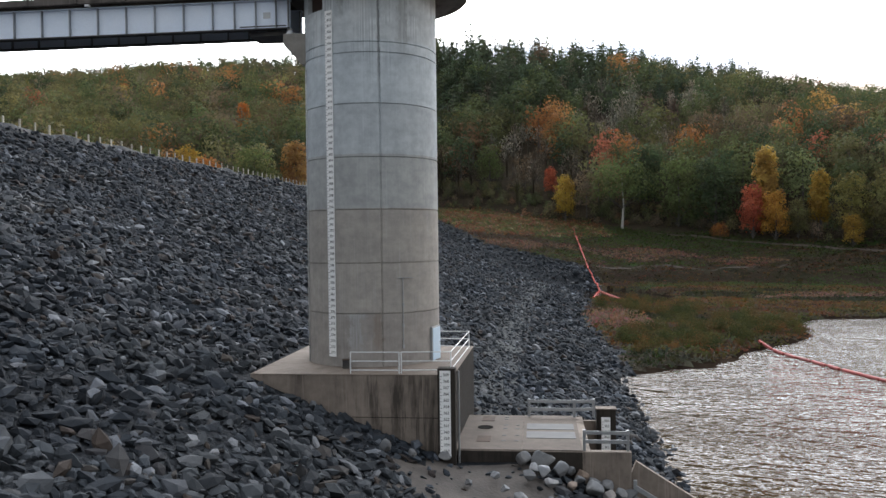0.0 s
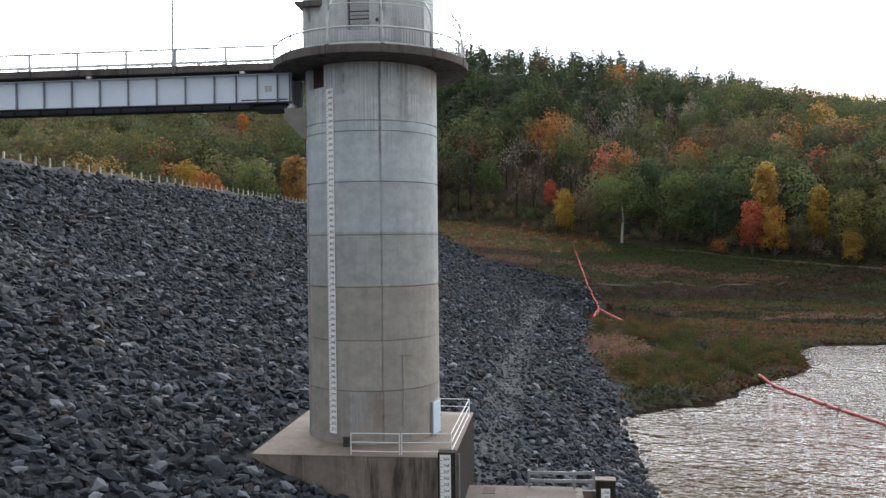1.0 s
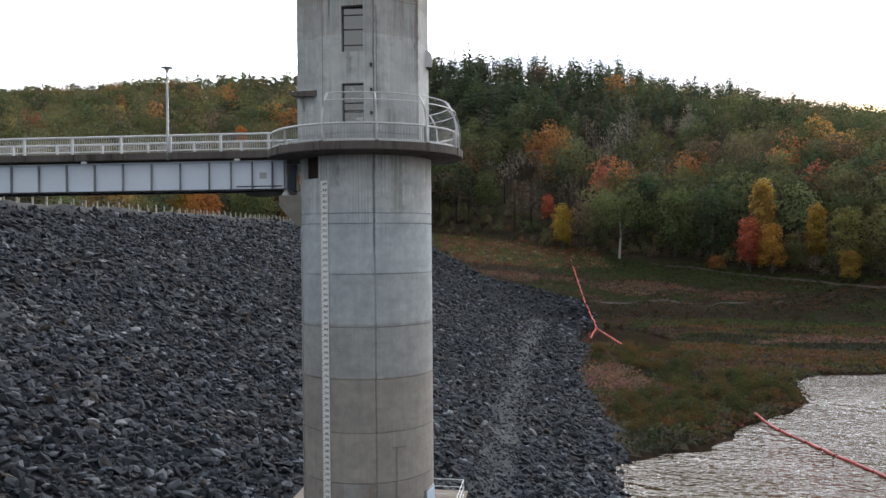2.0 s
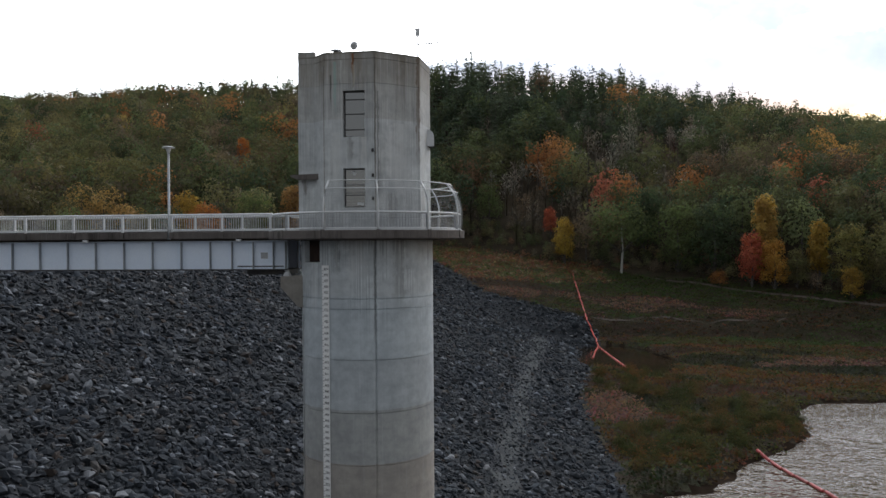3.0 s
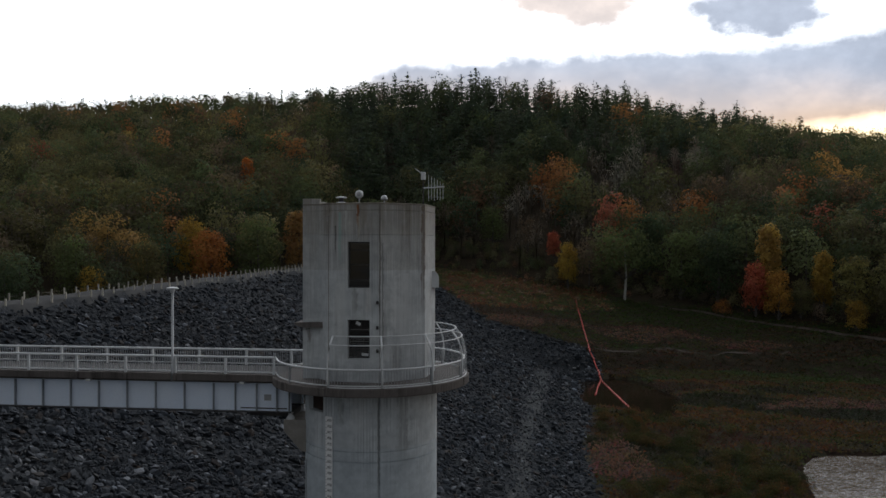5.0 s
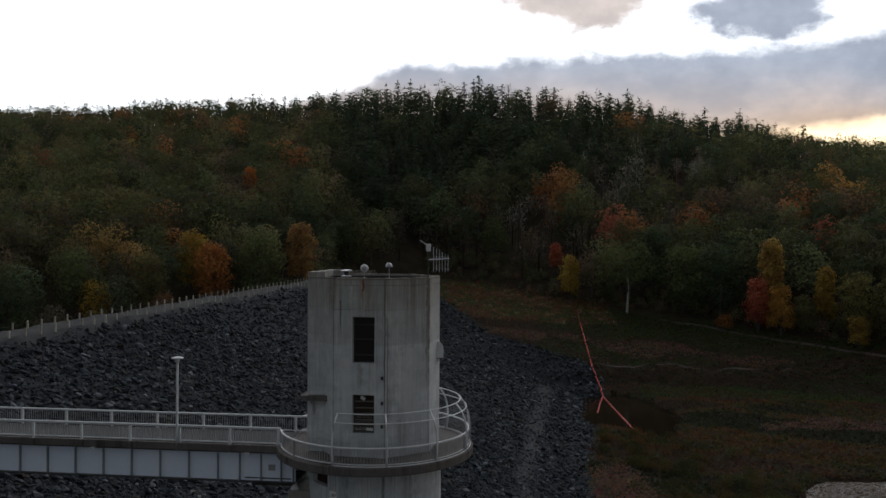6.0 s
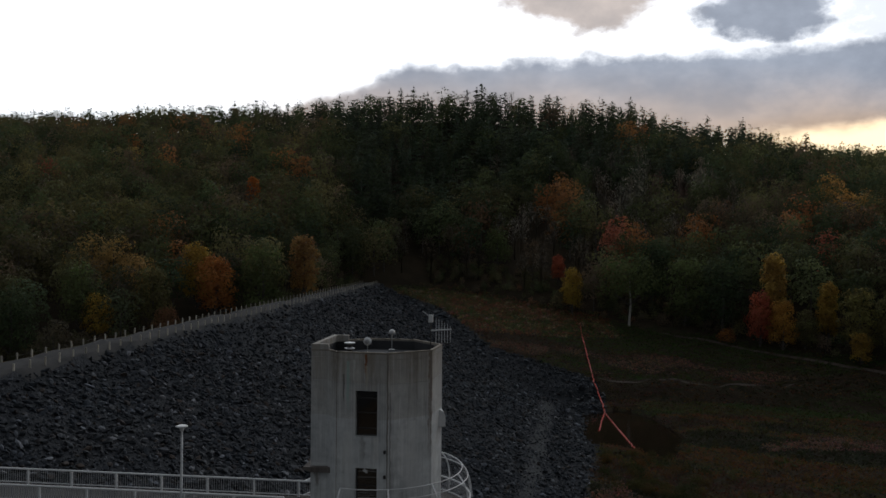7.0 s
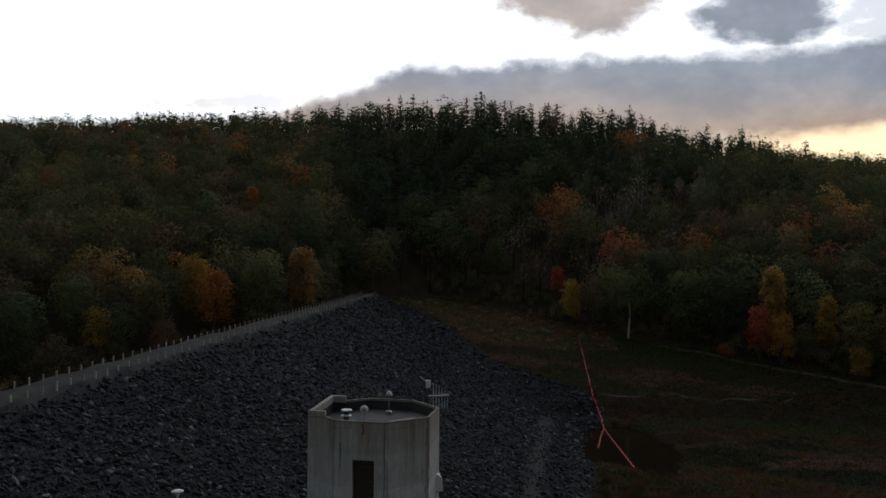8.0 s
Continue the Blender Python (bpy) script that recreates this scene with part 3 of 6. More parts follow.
def build_ground():
    xs = np.concatenate([np.linspace(-1500, -260, 14), np.arange(-252, -72, 9), np.arange(-72, 60, 1.5), np.arange(60, 150, 3), np.arange(150, 420, 12), np.linspace(440, 1500, 12)])
    ys = np.concatenate([np.linspace(-1500, -120, 14), np.arange(-100, -40, 6), np.arange(-40, 60, 1.5), np.arange(60, 300, 2.5), np.arange(300, 670, 8), np.linspace(680, 1500, 10)])
    X, Y = np.meshgrid(xs, ys)
    Z = ground_height(X, Y)
    stone = (X > crest_edge(Y)) & (X < stone_limit(Y)) & (Y < 276)
    wood = (Y > wood_line(X) - 3)
    Z = Z + np.where(stone, -0.28 + 0.10 * wave(X, Y, 0.9), np.where(wood, 1.2 * wave(X, Y, 0.09), 0.28 * wave(X, Y, 0.22) + 0.12 * wave(X, Y, 0.7, 2)))
    Z = np.where((np.abs(X) > 450) | (Y < -200) | (Y > 700), np.maximum(Z, -14), Z)
    far = (Y < -60) & (X > -60)
    Z = np.where(far, np.minimum(Z, LAKE - 3), Z)
    Z = np.where(Y < -700, LAKE + (-Y - 700) * 0.06, Z)
    Z = np.where((X > 600) & (Y < 300), LAKE + (X - 600) * 0.07, Z)
    Z = np.maximum(Z, -14)
    nx, ny = len(xs), len(ys)
    idx = np.arange(nx * ny).reshape(ny, nx)
    faces = np.stack([idx[:-1, :-1], idx[:-1, 1:], idx[1:, 1:], idx[1:, :-1]], -1).reshape(-1, 4)
    me = fast_mesh("ground", np.stack([X, Y, Z], -1).reshape(-1, 3), faces, (MEADOW, FOREST_FLOOR, RUBBLE, GRAVEL, DIRT, FINE_STONE, MUD))
    cx, cy = X.ravel()[faces].mean(1), Y.ravel()[faces].mean(1)
    d = cx - crest_edge(cy)
    mat = np.zeros(len(faces), dtype=np.int32)
    cz = Z.ravel()[faces].mean(1)
    mat[(cz < LAKE + 0.36) & (cx > 20)] = 6
    mat[cy > wood_line(cx) - 1] = 1
    mat[(d > 0) & (cx < stone_limit(cy)) & (cy < 276)] = 2
    mat[(d <= 0.5) & (d > -6.2) & (cy < 276)] = 3
    mat[(track_distance(cx, cy) < 1.3 + 1.0 * wave(cx, cy, 0.3))] = 5
    mat[((cx - 5.4) / 3.6) ** 2 + ((cy + 10.2) / 3.9) ** 2 < 1 + 0.25 * wave(cx, cy, 0.8)] = 4
    me.polygons.foreach_set("material_index", mat)
    me.shade_smooth()
    tagged(new("ground", me), "stony embankment, autumn meadow and wooded hillside", "ground", kind="structure")
    w = fast_mesh("water", np.array([[-90, -1500, LAKE], [1500, -1500, LAKE], [1500, 260, LAKE], [-90, 260, LAKE]], float), np.array([[0, 1, 2, 3]]), (WATER,))
    tagged(new("water", w), "rippled grey-brown reservoir reflecting the evening sky", "water", kind="structure")
    ring = [(50 + 21 * math.cos(a), 149 + 32 * math.sin(a), LAKE + 0.02) for a in np.arange(0, 6.28, 0.26)]
    w = mesh_of("pool", ring, [list(range(len(ring)))], (STILL_WATER,))
    tagged(new("pool", w), "still dark pool beside the dam's toe", "pool", kind="structure")


build_ground()


def build_path():
    """The worn track along the foot of the woods."""
    x = np.linspace(60, 190, 131)
    y = np.interp(x, [60, 66, 95, 126, 200], [246, 239, 214, 183, 140]) + 0.5 * np.sin(x * 0.23)
    V, F = [], []
    for s in (-0.75, 0.75):
        V.append(np.stack([x + 0.6 * s, y + s, ground_height(x + 0.6 * s, y + s) + 0.28 * wave(x, y + s, 0.22) + 0.12 * wave(x, y + s, 0.7, 2) + 0.16], -1))
    n = len(x)
    me = fast_mesh("path", np.concatenate(V), np.array([[i, i + 1, n + i + 1, n + i] for i in range(n - 1)]), (DRIFT,))
    tagged(new("path", me), "pale worn track between meadow and woods", "path", kind="structure")


build_path()


def build_shore_line():
    """A pale line of drift left across the meadow by high water."""
    x = np.linspace(47, 101, 90)
    y = np.interp(x, [47, 69, 99, 150], SHORE_Y) + 0.8 * np.sin(x * 0.31) + 0.25 * np.sin(x * 0.83)
    V = []
    for k, s in enumerate((-0.8, 0.8)):
        w = s * (0.45 + 0.4 * np.sin(x * 0.37 + k))
        V.append(np.stack([x, y + w, ground_height(x, y + w) + 0.28 * wave(x, y + w, 0.22) + 0.12 * wave(x, y + w, 0.7, 2) + 0.12], -1))
    n = len(x)
    me = fast_mesh("drift_line", np.concatenate(V), np.array([[i, i + 1, n + i + 1, n + i] for i in range(n - 1)]), (DRIFT,))
    tagged(new("drift_line", me), "pale tawny drift line across the meadow", "drift line", kind="structure")


SHORE_Y = [190, 191, 184.5, 184]
build_shore_line()


# ---- riprap ----
def ico():
    bm = bmesh.new()
    bmesh.ops.create_icosphere(bm, subdivisions=1, radius=1.0)
    v = np.array([p.co[:] for p in bm.verts])
    f = np.array([[p.index for p in q.verts] for q in bm.faces])
    bm.free()
    return v, f


ICO_V, ICO_F = ico()
rng = np.random.default_rng(7)


def stone_shapes(n, flat=(0.30, 0.58)):
    """Angular slabs of broken rock: a ball cut by a few planes."""
    out = []
    for _ in range(n):
        v = ICO_V * rng.uniform(0.82, 1.12, (len(ICO_V), 1))
        for _ in range(7):
            p = rng.normal(size=3)
            p /= np.linalg.norm(p)
            h = rng.uniform(0.35, 0.70)
            d = v @ p
            v = v - np.outer(np.maximum(d - h, 0), p)
        v = v * np.array([1.0, rng.uniform(0.52, 0.85), rng.uniform(*flat)])
        out.append(v)
    return out


SHAPES = stone_shapes(18)


def turns(n, lean=0.5):
    """Random turns: any heading, leaning a little."""
    a, b, c = rng.uniform(0, 2 * math.pi, n), rng.normal(0, lean, n), rng.normal(0, lean, n)
    ca, sa, cb, sb, cc, sc = np.cos(a), np.sin(a), np.cos(b), np.sin(b), np.cos(c), np.sin(c)
    o, l = np.zeros(n), np.ones(n)
    Rz = np.stack([ca, -sa, o, sa, ca, o, o, o, l], -1).reshape(n, 3, 3)
    Rx = np.stack([l, o, o, o, cb, -sb, o, sb, cb], -1).reshape(n, 3, 3)
    Ry = np.stack([cc, o, sc, o, l, o, -sc, o, cc], -1).reshape(n, 3, 3)
    return Rx @ Ry @ Rz


def scatter(x0, x1, y0, y1, step):
    gx, gy = np.meshgrid(np.arange(x0, x1, step), np.arange(y0, y1, step))
    gx, gy = gx.ravel(), gy.ravel()
    return gx + rng.uniform(-0.5, 0.5, gx.size) * step, gy + rng.uniform(-0.5, 0.5, gy.size) * step


def clear_of_works(x, y):
    """Keeps stones off the concrete and the dirt before it."""
    c, s = math.cos(radians(6.5)), math.sin(radians(6.5))
    lx, ly = x * c - y * s, x * s + y * c
    block = (lx > -5.6) & (lx < 5.1) & (ly > -6.1) & (ly < 5.3)
    slab = (lx > 4) & (lx < 13.8) & (ly > -6.3) & (ly < 3.2)
    tower = lx ** 2 + ly ** 2 < 3.9 ** 2
    dirt = (((x - 5.4) / 3.4) ** 2 + ((y + 10.2) / 3.7) ** 2 < 1) & (np.sin(x * 91.7 + y * 57.3) < 0.72)
    return ~(block | slab | tower | dirt)


def riprap_field():
    P = []
    for y0, y1, step, size in ((-36, 34, 0.385, 0.40), (34, 100, 0.57, 0.46), (100, 200, 0.80, 0.52), (200, 290, 1.05, 0.62)):
        x, y = scatter(-50, 52, y0, y1, step)
        seen = x > 2.0 - 0.58 * (y + 46)
        ok = (x > crest_edge(y) + 0.35 + 0.4 * rng.normal(size=x.size)) & (x < stone_limit(y) + 0.8 * rng.normal(size=x.size)) & seen & clear_of_works(x, y)
        h = ground_height(x, y)
        ok &= h > LAKE - 0.8
        x, y, h = x[ok], y[ok], h[ok]
        s = 0.84 * size * np.exp(rng.normal(0, 0.46, x.size))
        s = np.minimum(s, size * 1.9)
        s = np.where(track_distance(x, y) < 1.9, s * 0.6, s)
        edge = (stone_limit(y) - x < 8 + 2 * wave(x, y, 0.2)) & (y > 130)
        s = np.where(edge, s * 1.35, s)
        pale = edge | (track_distance(x, y) < 1.3 + 0.8 * wave(x, y, 0.25))
        s = np.where(((x - 5.4) / 3.4) ** 2 + ((y + 10.2) / 3.7) ** 2 < 1, s * 0.6, s)
        pale |= (y < 60) & (rng.uniform(size=x.size) < 0.22 + 0.24 * wave(x, y, 0.13, 4))
        pale |= (x > 4) & (rng.uniform(size=x.size) < 0.42)
        pale |= (x > -14) & (x < 3) & (y < -3) & (rng.uniform(size=x.size) < 0.75)
        P.append(np.stack([x, y, h - 0.28 + s * 0.16, s, pale], -1))
    return np.concatenate(P)


stones = riprap_field()
order = np.argsort((stones[:, 0] + 10) ** 2 + (stones[:, 1] + 17) ** 2)
near_ids, far_ids = order[:300], order[300:]
SLOPE_TURN = np.array(Matrix.Rotation(radians(21), 3, "Y"))


def joined_stones(ids):
    V, F = [], []
    base = 0
    R = turns(len(ids), 0.42)
    kind = rng.integers(0, len(SHAPES), len(ids))
    for k, shape in enumerate(SHAPES):
        sel = np.where(kind == k)[0]
        if not len(sel):
            continue
        p = stones[ids[sel]]
        v = np.einsum("nij,vj->nvi", SLOPE_TURN @ R[sel], shape) * p[:, None, 3:4] + p[:, None, :3]
        V.append(v.reshape(-1, 3))
        f = ICO_F[None] + base + (np.arange(len(sel)) * len(shape))[:, None, None]
        F.append(f.reshape(-1, 3))
        base += len(sel) * len(shape)
    return np.concatenate(V), np.concatenate(F)


# ---- the tower ----
TL = pose(0, 0, 0, 0, 0, -6.5)
tower = thing("intake_tower", TL, "round weathered concrete intake tower rising from a block", "tower")
R_SHAFT = 3.65
JOINTS = (19.54, 19.0, 16.36, 13.60, 10.87, 8.08, 5.45)


def shaft():
    bm = bmesh.new()
    levels = [(-1.2, 0), (0.5, 0), (2.7, 0)]
    for z in sorted(JOINTS):
        levels += [(z - 0.032, 0), (z - 0.022, 0.06), (z + 0.022, 0.06), (z + 0.032, 0)]
    levels += [(21.42, 0), (21.44, 0), (22.64, 0)]
    steps = 360
    rings = []
    for z, cut in sorted(levels):
        ring = []
        for k in range(steps):
            deg = k - 180
            r = R_SHAFT - cut
            if deg == -72 or deg == 60 or deg == 150:
                r -= 0.07
            if -145 <= deg <= -123 and z > 21.43:
                r -= 0.45
            ring.append(bm.verts.new(polar(r, deg, z)))
        rings.append(ring)
    for A, B in zip(rings, rings[1:]):
        for k in range(steps):
            j = (k + 1) % steps
            bm.faces.new((A[k], A[j], B[j], B[k]))
    bm.faces.new(rings[0][::-1])
    bm.faces.new(rings[-1])
    return bm


part("shaft", shaft(), CONC_TOWER, tower, "grey round concrete shaft, brown below the old waterline")
bm = bmesh.new()
box(bm, (-0.58, -0.03, 21.46), (0.58, 0.0, 22.6), m=pose(0, 0, 0, 0, 0, -134 + 90) @ pose(0, -3.36, 0))
part("rusty_plate", bm, RUST_DARK, tower, "rusty plate in a dark recess")

# footing block
bm = bmesh.new()
prism(bm, [(-5.15, -5.85), (5.02, -5.85), (5.20, 4.7), (-4.6, 5.2), (-5.15, 5.2)], -4.5, 2.64, 0.03)
part("footing_block", bm, CONC_BASE, tower, "brown-stained concrete block with dark runs")
bm = bmesh.new()
prism(bm, [(-5.17, -5.87), (5.04, -5.87), (5.22, 4.72), (-4.6, 5.22), (-5.17, 5.22)], 2.642, 2.68, 0.01)
part("block_top", bm, CONC_TOP, tower, "pale tan silted top of the block")
bm = bmesh.new()
box(bm, (-5.145, -5.865, 0.55), (4.3, -5.84, 0.58))
part("construction_joint", bm, CONC_DARK, tower)
# thin near-black sheet over the block's right side
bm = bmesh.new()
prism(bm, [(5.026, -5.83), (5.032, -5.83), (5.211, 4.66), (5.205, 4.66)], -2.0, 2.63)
part("dark_side", bm, CONC_BLACK, tower, "near-black side of the block")
bm = bmesh.new()
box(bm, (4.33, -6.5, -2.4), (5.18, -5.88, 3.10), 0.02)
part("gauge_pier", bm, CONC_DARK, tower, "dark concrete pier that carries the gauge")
bm = bmesh.new()
tube(bm, [(5.30, -5.98, -2.0), (5.30, -5.98, 2.9)], 0.05, 8)
part("side_pipe", bm, GALV, tower)


# head of the tower
def head_outline(r, side, left, win=0.0):
    """Eight flat faces with a square stair side; win: depth of the window niche."""
    first = -161.5
    corners = [polar(r, first + 45 * k) for k in range(8)]
    # the stair side cuts the first and the last face
    def cut(a, b, y):
        f = (y - a.y) / (b.y - a.y)
        return a + (b - a) * f
    corners[0] = cut(corners[0], corners[1], -side)
    corners[7] = cut(corners[6], corners[7], side)
    pts = []
    n = 12
    for a, b in zip(corners, corners[1:]):
        fs = {i / n for i in range(n)}
        if a.y < -3 and b.y < -3:
            for sx in (-0.575, 0.595):
                f = (sx - a.x) / (b.x - a.x)
                fs |= {f - 0.002, f + 0.002}
        for f in sorted(fs):
            p = a + (b - a) * f
            if -0.575 < p.x < 0.595 and p.y < -3 and win:
                p.y += win
            pts.append((p.x, p.y))
    pts.append((corners[-1].x, corners[-1].y))
    pts += [(left, side), (left, -side)]
    return pts


def rings_body(levels, cap=True):
    bm = bmesh.new()
    rings = [[bm.verts.new((x, y, z)) for x, y in o] for o, z in levels]
    for A, B in zip(rings, rings[1:]):
        n = len(A)
        for k in range(n):
            j = (k + 1) % n
            bm.faces.new((A[k], A[j], B[j], B[k]))
    if cap:
        bm.faces.new(rings[0][::-1])
        bm.faces.new(rings[-1])
    return bm


R_HEAD, SIDE, LEFT = 3.62, 2.40, -3.24
FACE = 3.34              # from the axis to the window face
full, niche, groove = head_outline(R_HEAD, SIDE, LEFT), head_outline(R_HEAD, SIDE, LEFT, 0.44), head_outline(R_HEAD - 0.03, SIDE - 0.02, LEFT + 0.02)
lv = [(full, 23.0)]
for z in (23.75,):
    lv += [(full, z - 0.02), (groove, z - 0.01), (groove, z + 0.01), (full, z + 0.02)]
lv += [(full, 24.30), (niche, 24.31), (niche, 26.33), (full, 26.34), (full, 27.98), (niche, 27.99), (niche, 30.38), (full, 30.39)]
for z in (30.75,):
    lv += [(full, z - 0.02), (full, z - 0.01), (groove, z), (full, z + 0.012)]
lv += [(full, 31.75)]
part("head", rings_body(lv), CONC_HEAD, tower, "streaked pale concrete head with two window niches")


def parapet():
    bm = bmesh.new()
    o, i = head_outline(R_HEAD, SIDE, LEFT), head_outline(R_HEAD - 0.17, SIDE - 0.17, LEFT + 0.17)
    g = head_outline(R_HEAD - 0.03, SIDE - 0.02, LEFT + 0.02)
    seq = [(o, 31.754), (o, 32.00), (g, 32.01), (g, 32.03), (o, 32.04), (o, 32.33), (i, 32.33), (i, 31.70)]
    rings = [[bm.verts.new((x, y, z)) for x, y in q] for q, z in seq]
    for A, B in zip(rings, rings[1:]):
        for k in range(len(A)):
            j = (k + 1) % len(A)
            bm.faces.new((A[k], A[j], B[j], B[k]))
    return bm


part("parapet", parapet(), CONC_HEAD, tower)


def ring_strip(r0, r1, z0, z1, chips=0.0):
    """A closed band between two outlines, its upper edge chipped."""
    bm = bmesh.new()
    seq = [(r0, z0, 0), (r0, z1 - 0.03, 1), (r0 + 0.025, z1, 1), (r1 - 0.025, z1, 1), (r1, z1 - 0.03, 1), (r1, z0, 0)]
    rings = []
    for cut, z, up in seq:
        o = head_outline(R_HEAD - cut, SIDE - cut, LEFT + cut)
        rings.append([bm.verts.new((x, y, z + up * chips * math.sin(k * 2.3) * math.sin(k * 0.71 + cut * 20))) for k, (x, y) in enumerate(o)])
    for A, B in zip(rings, rings[1:]):
        for k in range(len(A)):
            j = (k + 1) % len(A)
            bm.faces.new((A[k], A[j], B[j], B[k]))
    return bm


part("coping", ring_strip(-0.012, 0.175, 32.332, 32.42, 0.014), CONC_COPING, tower, "worn dark edge on the parapet")
part("roof_upstand", ring_strip(0.176, 0.20, 31.70, 32.30), ROOF_SKIN, tower, "black roofing turned up inside the parapet")
bm = bmesh.new()
box(bm, (LEFT - 0.005, -SIDE - 0.005, 32.30), (-2.30, -SIDE + 0.25, 32.69), 0.02)
box(bm, (LEFT - 0.005, -SIDE + 0.254, 32.30), (LEFT + 0.25, SIDE - 0.254, 32.69), 0.02)
box(bm, (LEFT - 0.005, SIDE - 0.25, 32.30), (-2.30, SIDE + 0.005, 32.69), 0.02)
part("raised_parapet", bm, CONC_HEAD, tower)
bm = bmesh.new()
prism(bm, head_outline(R_HEAD - 0.25, SIDE - 0.25, LEFT + 0.25), 31.756, 31.80)
part("roof_deck", bm, ROOF_SKIN, tower, "dark grey flat roof skin")
# hood over the bridge door, and the door
bm = bmesh.new()
prof = [(-2.0, 26.14), (-3.58, 26.10), (-3.64, 26.02), (-3.2, 25.84), (-2.0, 25.84)]
lo = [bm.verts.new((x, -2.72, z)) for x, z in prof]
hi = [bm.verts.new((x, 1.4, z)) for x, z in prof]
bm.faces.new(lo)
bm.faces.new(hi[::-1])
for i in range(5):
    j = (i + 1) % 5
    bm.faces.new((lo[j], lo[i], hi[i], hi[j]))
part("door_hood", bm, CONC_RIM, tower, "dark-stained concrete hood over the bridge door")
bm = bmesh.new()
box(bm, (LEFT - 0.05, -0.5, 23.12), (LEFT + 0.02, 0.5, 25.2), 0.01)
part("steel_door", bm, GIRDER, tower)
# vertical casting joints on the head, each a fine raised fin
for deg in (-71.5, -116.5):
    bm = bmesh.new()
    box(bm, (-0.014, -0.008, 23.12), (0.014, 0.01, 31.74), m=pose(0, 0, 0, 0, 0, deg + 90) @ pose(0, -R_HEAD, 0))
    part("casting_fin", bm, CONC_COPING, tower)
for x, z in ((1.02, 27.25), (1.02, 25.95), (1.02, 24.75)):
    bm = bmesh.new()
    box(bm, (x - 0.06, -FACE - 0.19, z - 0.09), (x + 0.06, -FACE + 0.02, z + 0.09), 0.02)
    part("wall_socket", bm, STEEL_DARK, tower, "small dark steel fitting")
bm = bmesh.new()
box(bm, (-0.07, -0.05, 30.55), (0.07, 0.02, 32.3), 0.01, m=pose(0, 0, 0, 0, 0, -91.0 + 90) @ pose(0, -FACE - 0.01, 0))
part("scupper_stain_rib", bm, CONC_HEAD, tower)


def window(z0, z1, bars, label):
    """A dark steel window set back in its niche; bars: heights of the glazing bars."""
    y = -FACE + 0.34
    f = bmesh.new()
    x0, x1, w = -0.56, 0.58, 0.05
    box(f, (x0, y - 0.05, z0), (x0 + w, y + 0.05, z1))
    box(f, (x1 - w, y - 0.05, z0), (x1, y + 0.05, z1))
    for z in (z0 + w / 2, z1 - w / 2, *bars):
        box(f, (x0 + w, y - 0.045, z - w / 2), (x1 - w, y + 0.045, z + w / 2))
    win = part("window", f, STEEL_DARK, tower, label)
    edges = [z0, *bars, z1]
    for a, b in zip(edges, edges[1:]):
        p = bmesh.new()
        box(p, (x0 + w, y - 0.006, a + w / 2), (x1 - w, y + 0.006, b - w / 2))
        part("pane", p, GLASS, win)
    return win


window(27.99, 30.38, (28.38, 29.20, 29.96), "tall dark steel window with four panes")
low_win = window(24.31, 26.33, (24.95, 25.35), "dark steel window with papers behind the glass")
for x, z, w, h, tilt in ((-0.08, 26.12, 0.26, 0.16, 30), (0.28, 24.50, 0.36, 0.14, 4)):
    bm = bmesh.new()
    box(bm, (-w / 2, -0.004, -h / 2), (w / 2, 0.004, h / 2), m=pose(x, -FACE + 0.31, z, 0, tilt, 0))
    part("paper_notice", bm, WHITE_STEEL, low_win, "pale paper notice")

# platform
bm = bmesh.new()
lathe(bm, [(0, 22.70), (3.6, 22.58), (4.9, 22.66), (5.0, 22.62), (5.42, 22.66), (5.44, 22.69), (5.44, 23.06), (5.41, 23.10), (0, 23.10)], 128)
part("platform_slab", bm, CONC_RIM, tower, "dark-stained round concrete platform")
for k in range(9):
    deg = -132.6 + 30 * k
    bm = bmesh.new()
    box(bm, (-0.10, -0.06, 22.72), (0.10, 0.0, 23.13), 0.01, m=pose(0, 0, 0, 0, 0, deg + 90) @ pose(0, -5.42, 0))
    part("post_bracket", bm, CONC_RIM, tower)
# corbel under the bridge
bm = bmesh.new()
prof = [(-3.3, 20.64), (-4.58, 20.64), (-4.58, 20.05), (-3.62, 18.98), (-3.3, 18.90)]
lo = [bm.verts.new((x, -1.5, z)) for x, z in prof]
hi = [bm.verts.new((x, 1.5, z)) for x, z in prof]
bm.faces.new(lo)
bm.faces.new(hi[::-1])
for i in range(5):
    j = (i + 1) % 5
    bm.faces.new((lo[j], lo[i], hi[i], hi[j]))
part("corbel", bm, CONC_CORBEL, tower, "concrete corbel that carries the bridge")
# vertical cable duct left of the gauge
bm = bmesh.new()
tube(bm, [polar(R_SHAFT + 0.03, -152, 2.7), polar(R_SHAFT + 0.03, -152, 18.6)], 0.025, 6)
part("cable_duct", bm, GALV, tower)


# ---- railing with its cage on the platform ----
rail = thing("platform_railing", TL, "galvanised railing with a wire-mesh climbing cage", "railing")
RR = 5.19


def arc(r, z, a, b, step=3.0):
    n = max(2, int(abs(b - a) / step))
    return [polar(r, a + (b - a) * i / n, z) for i in range(n + 1)]


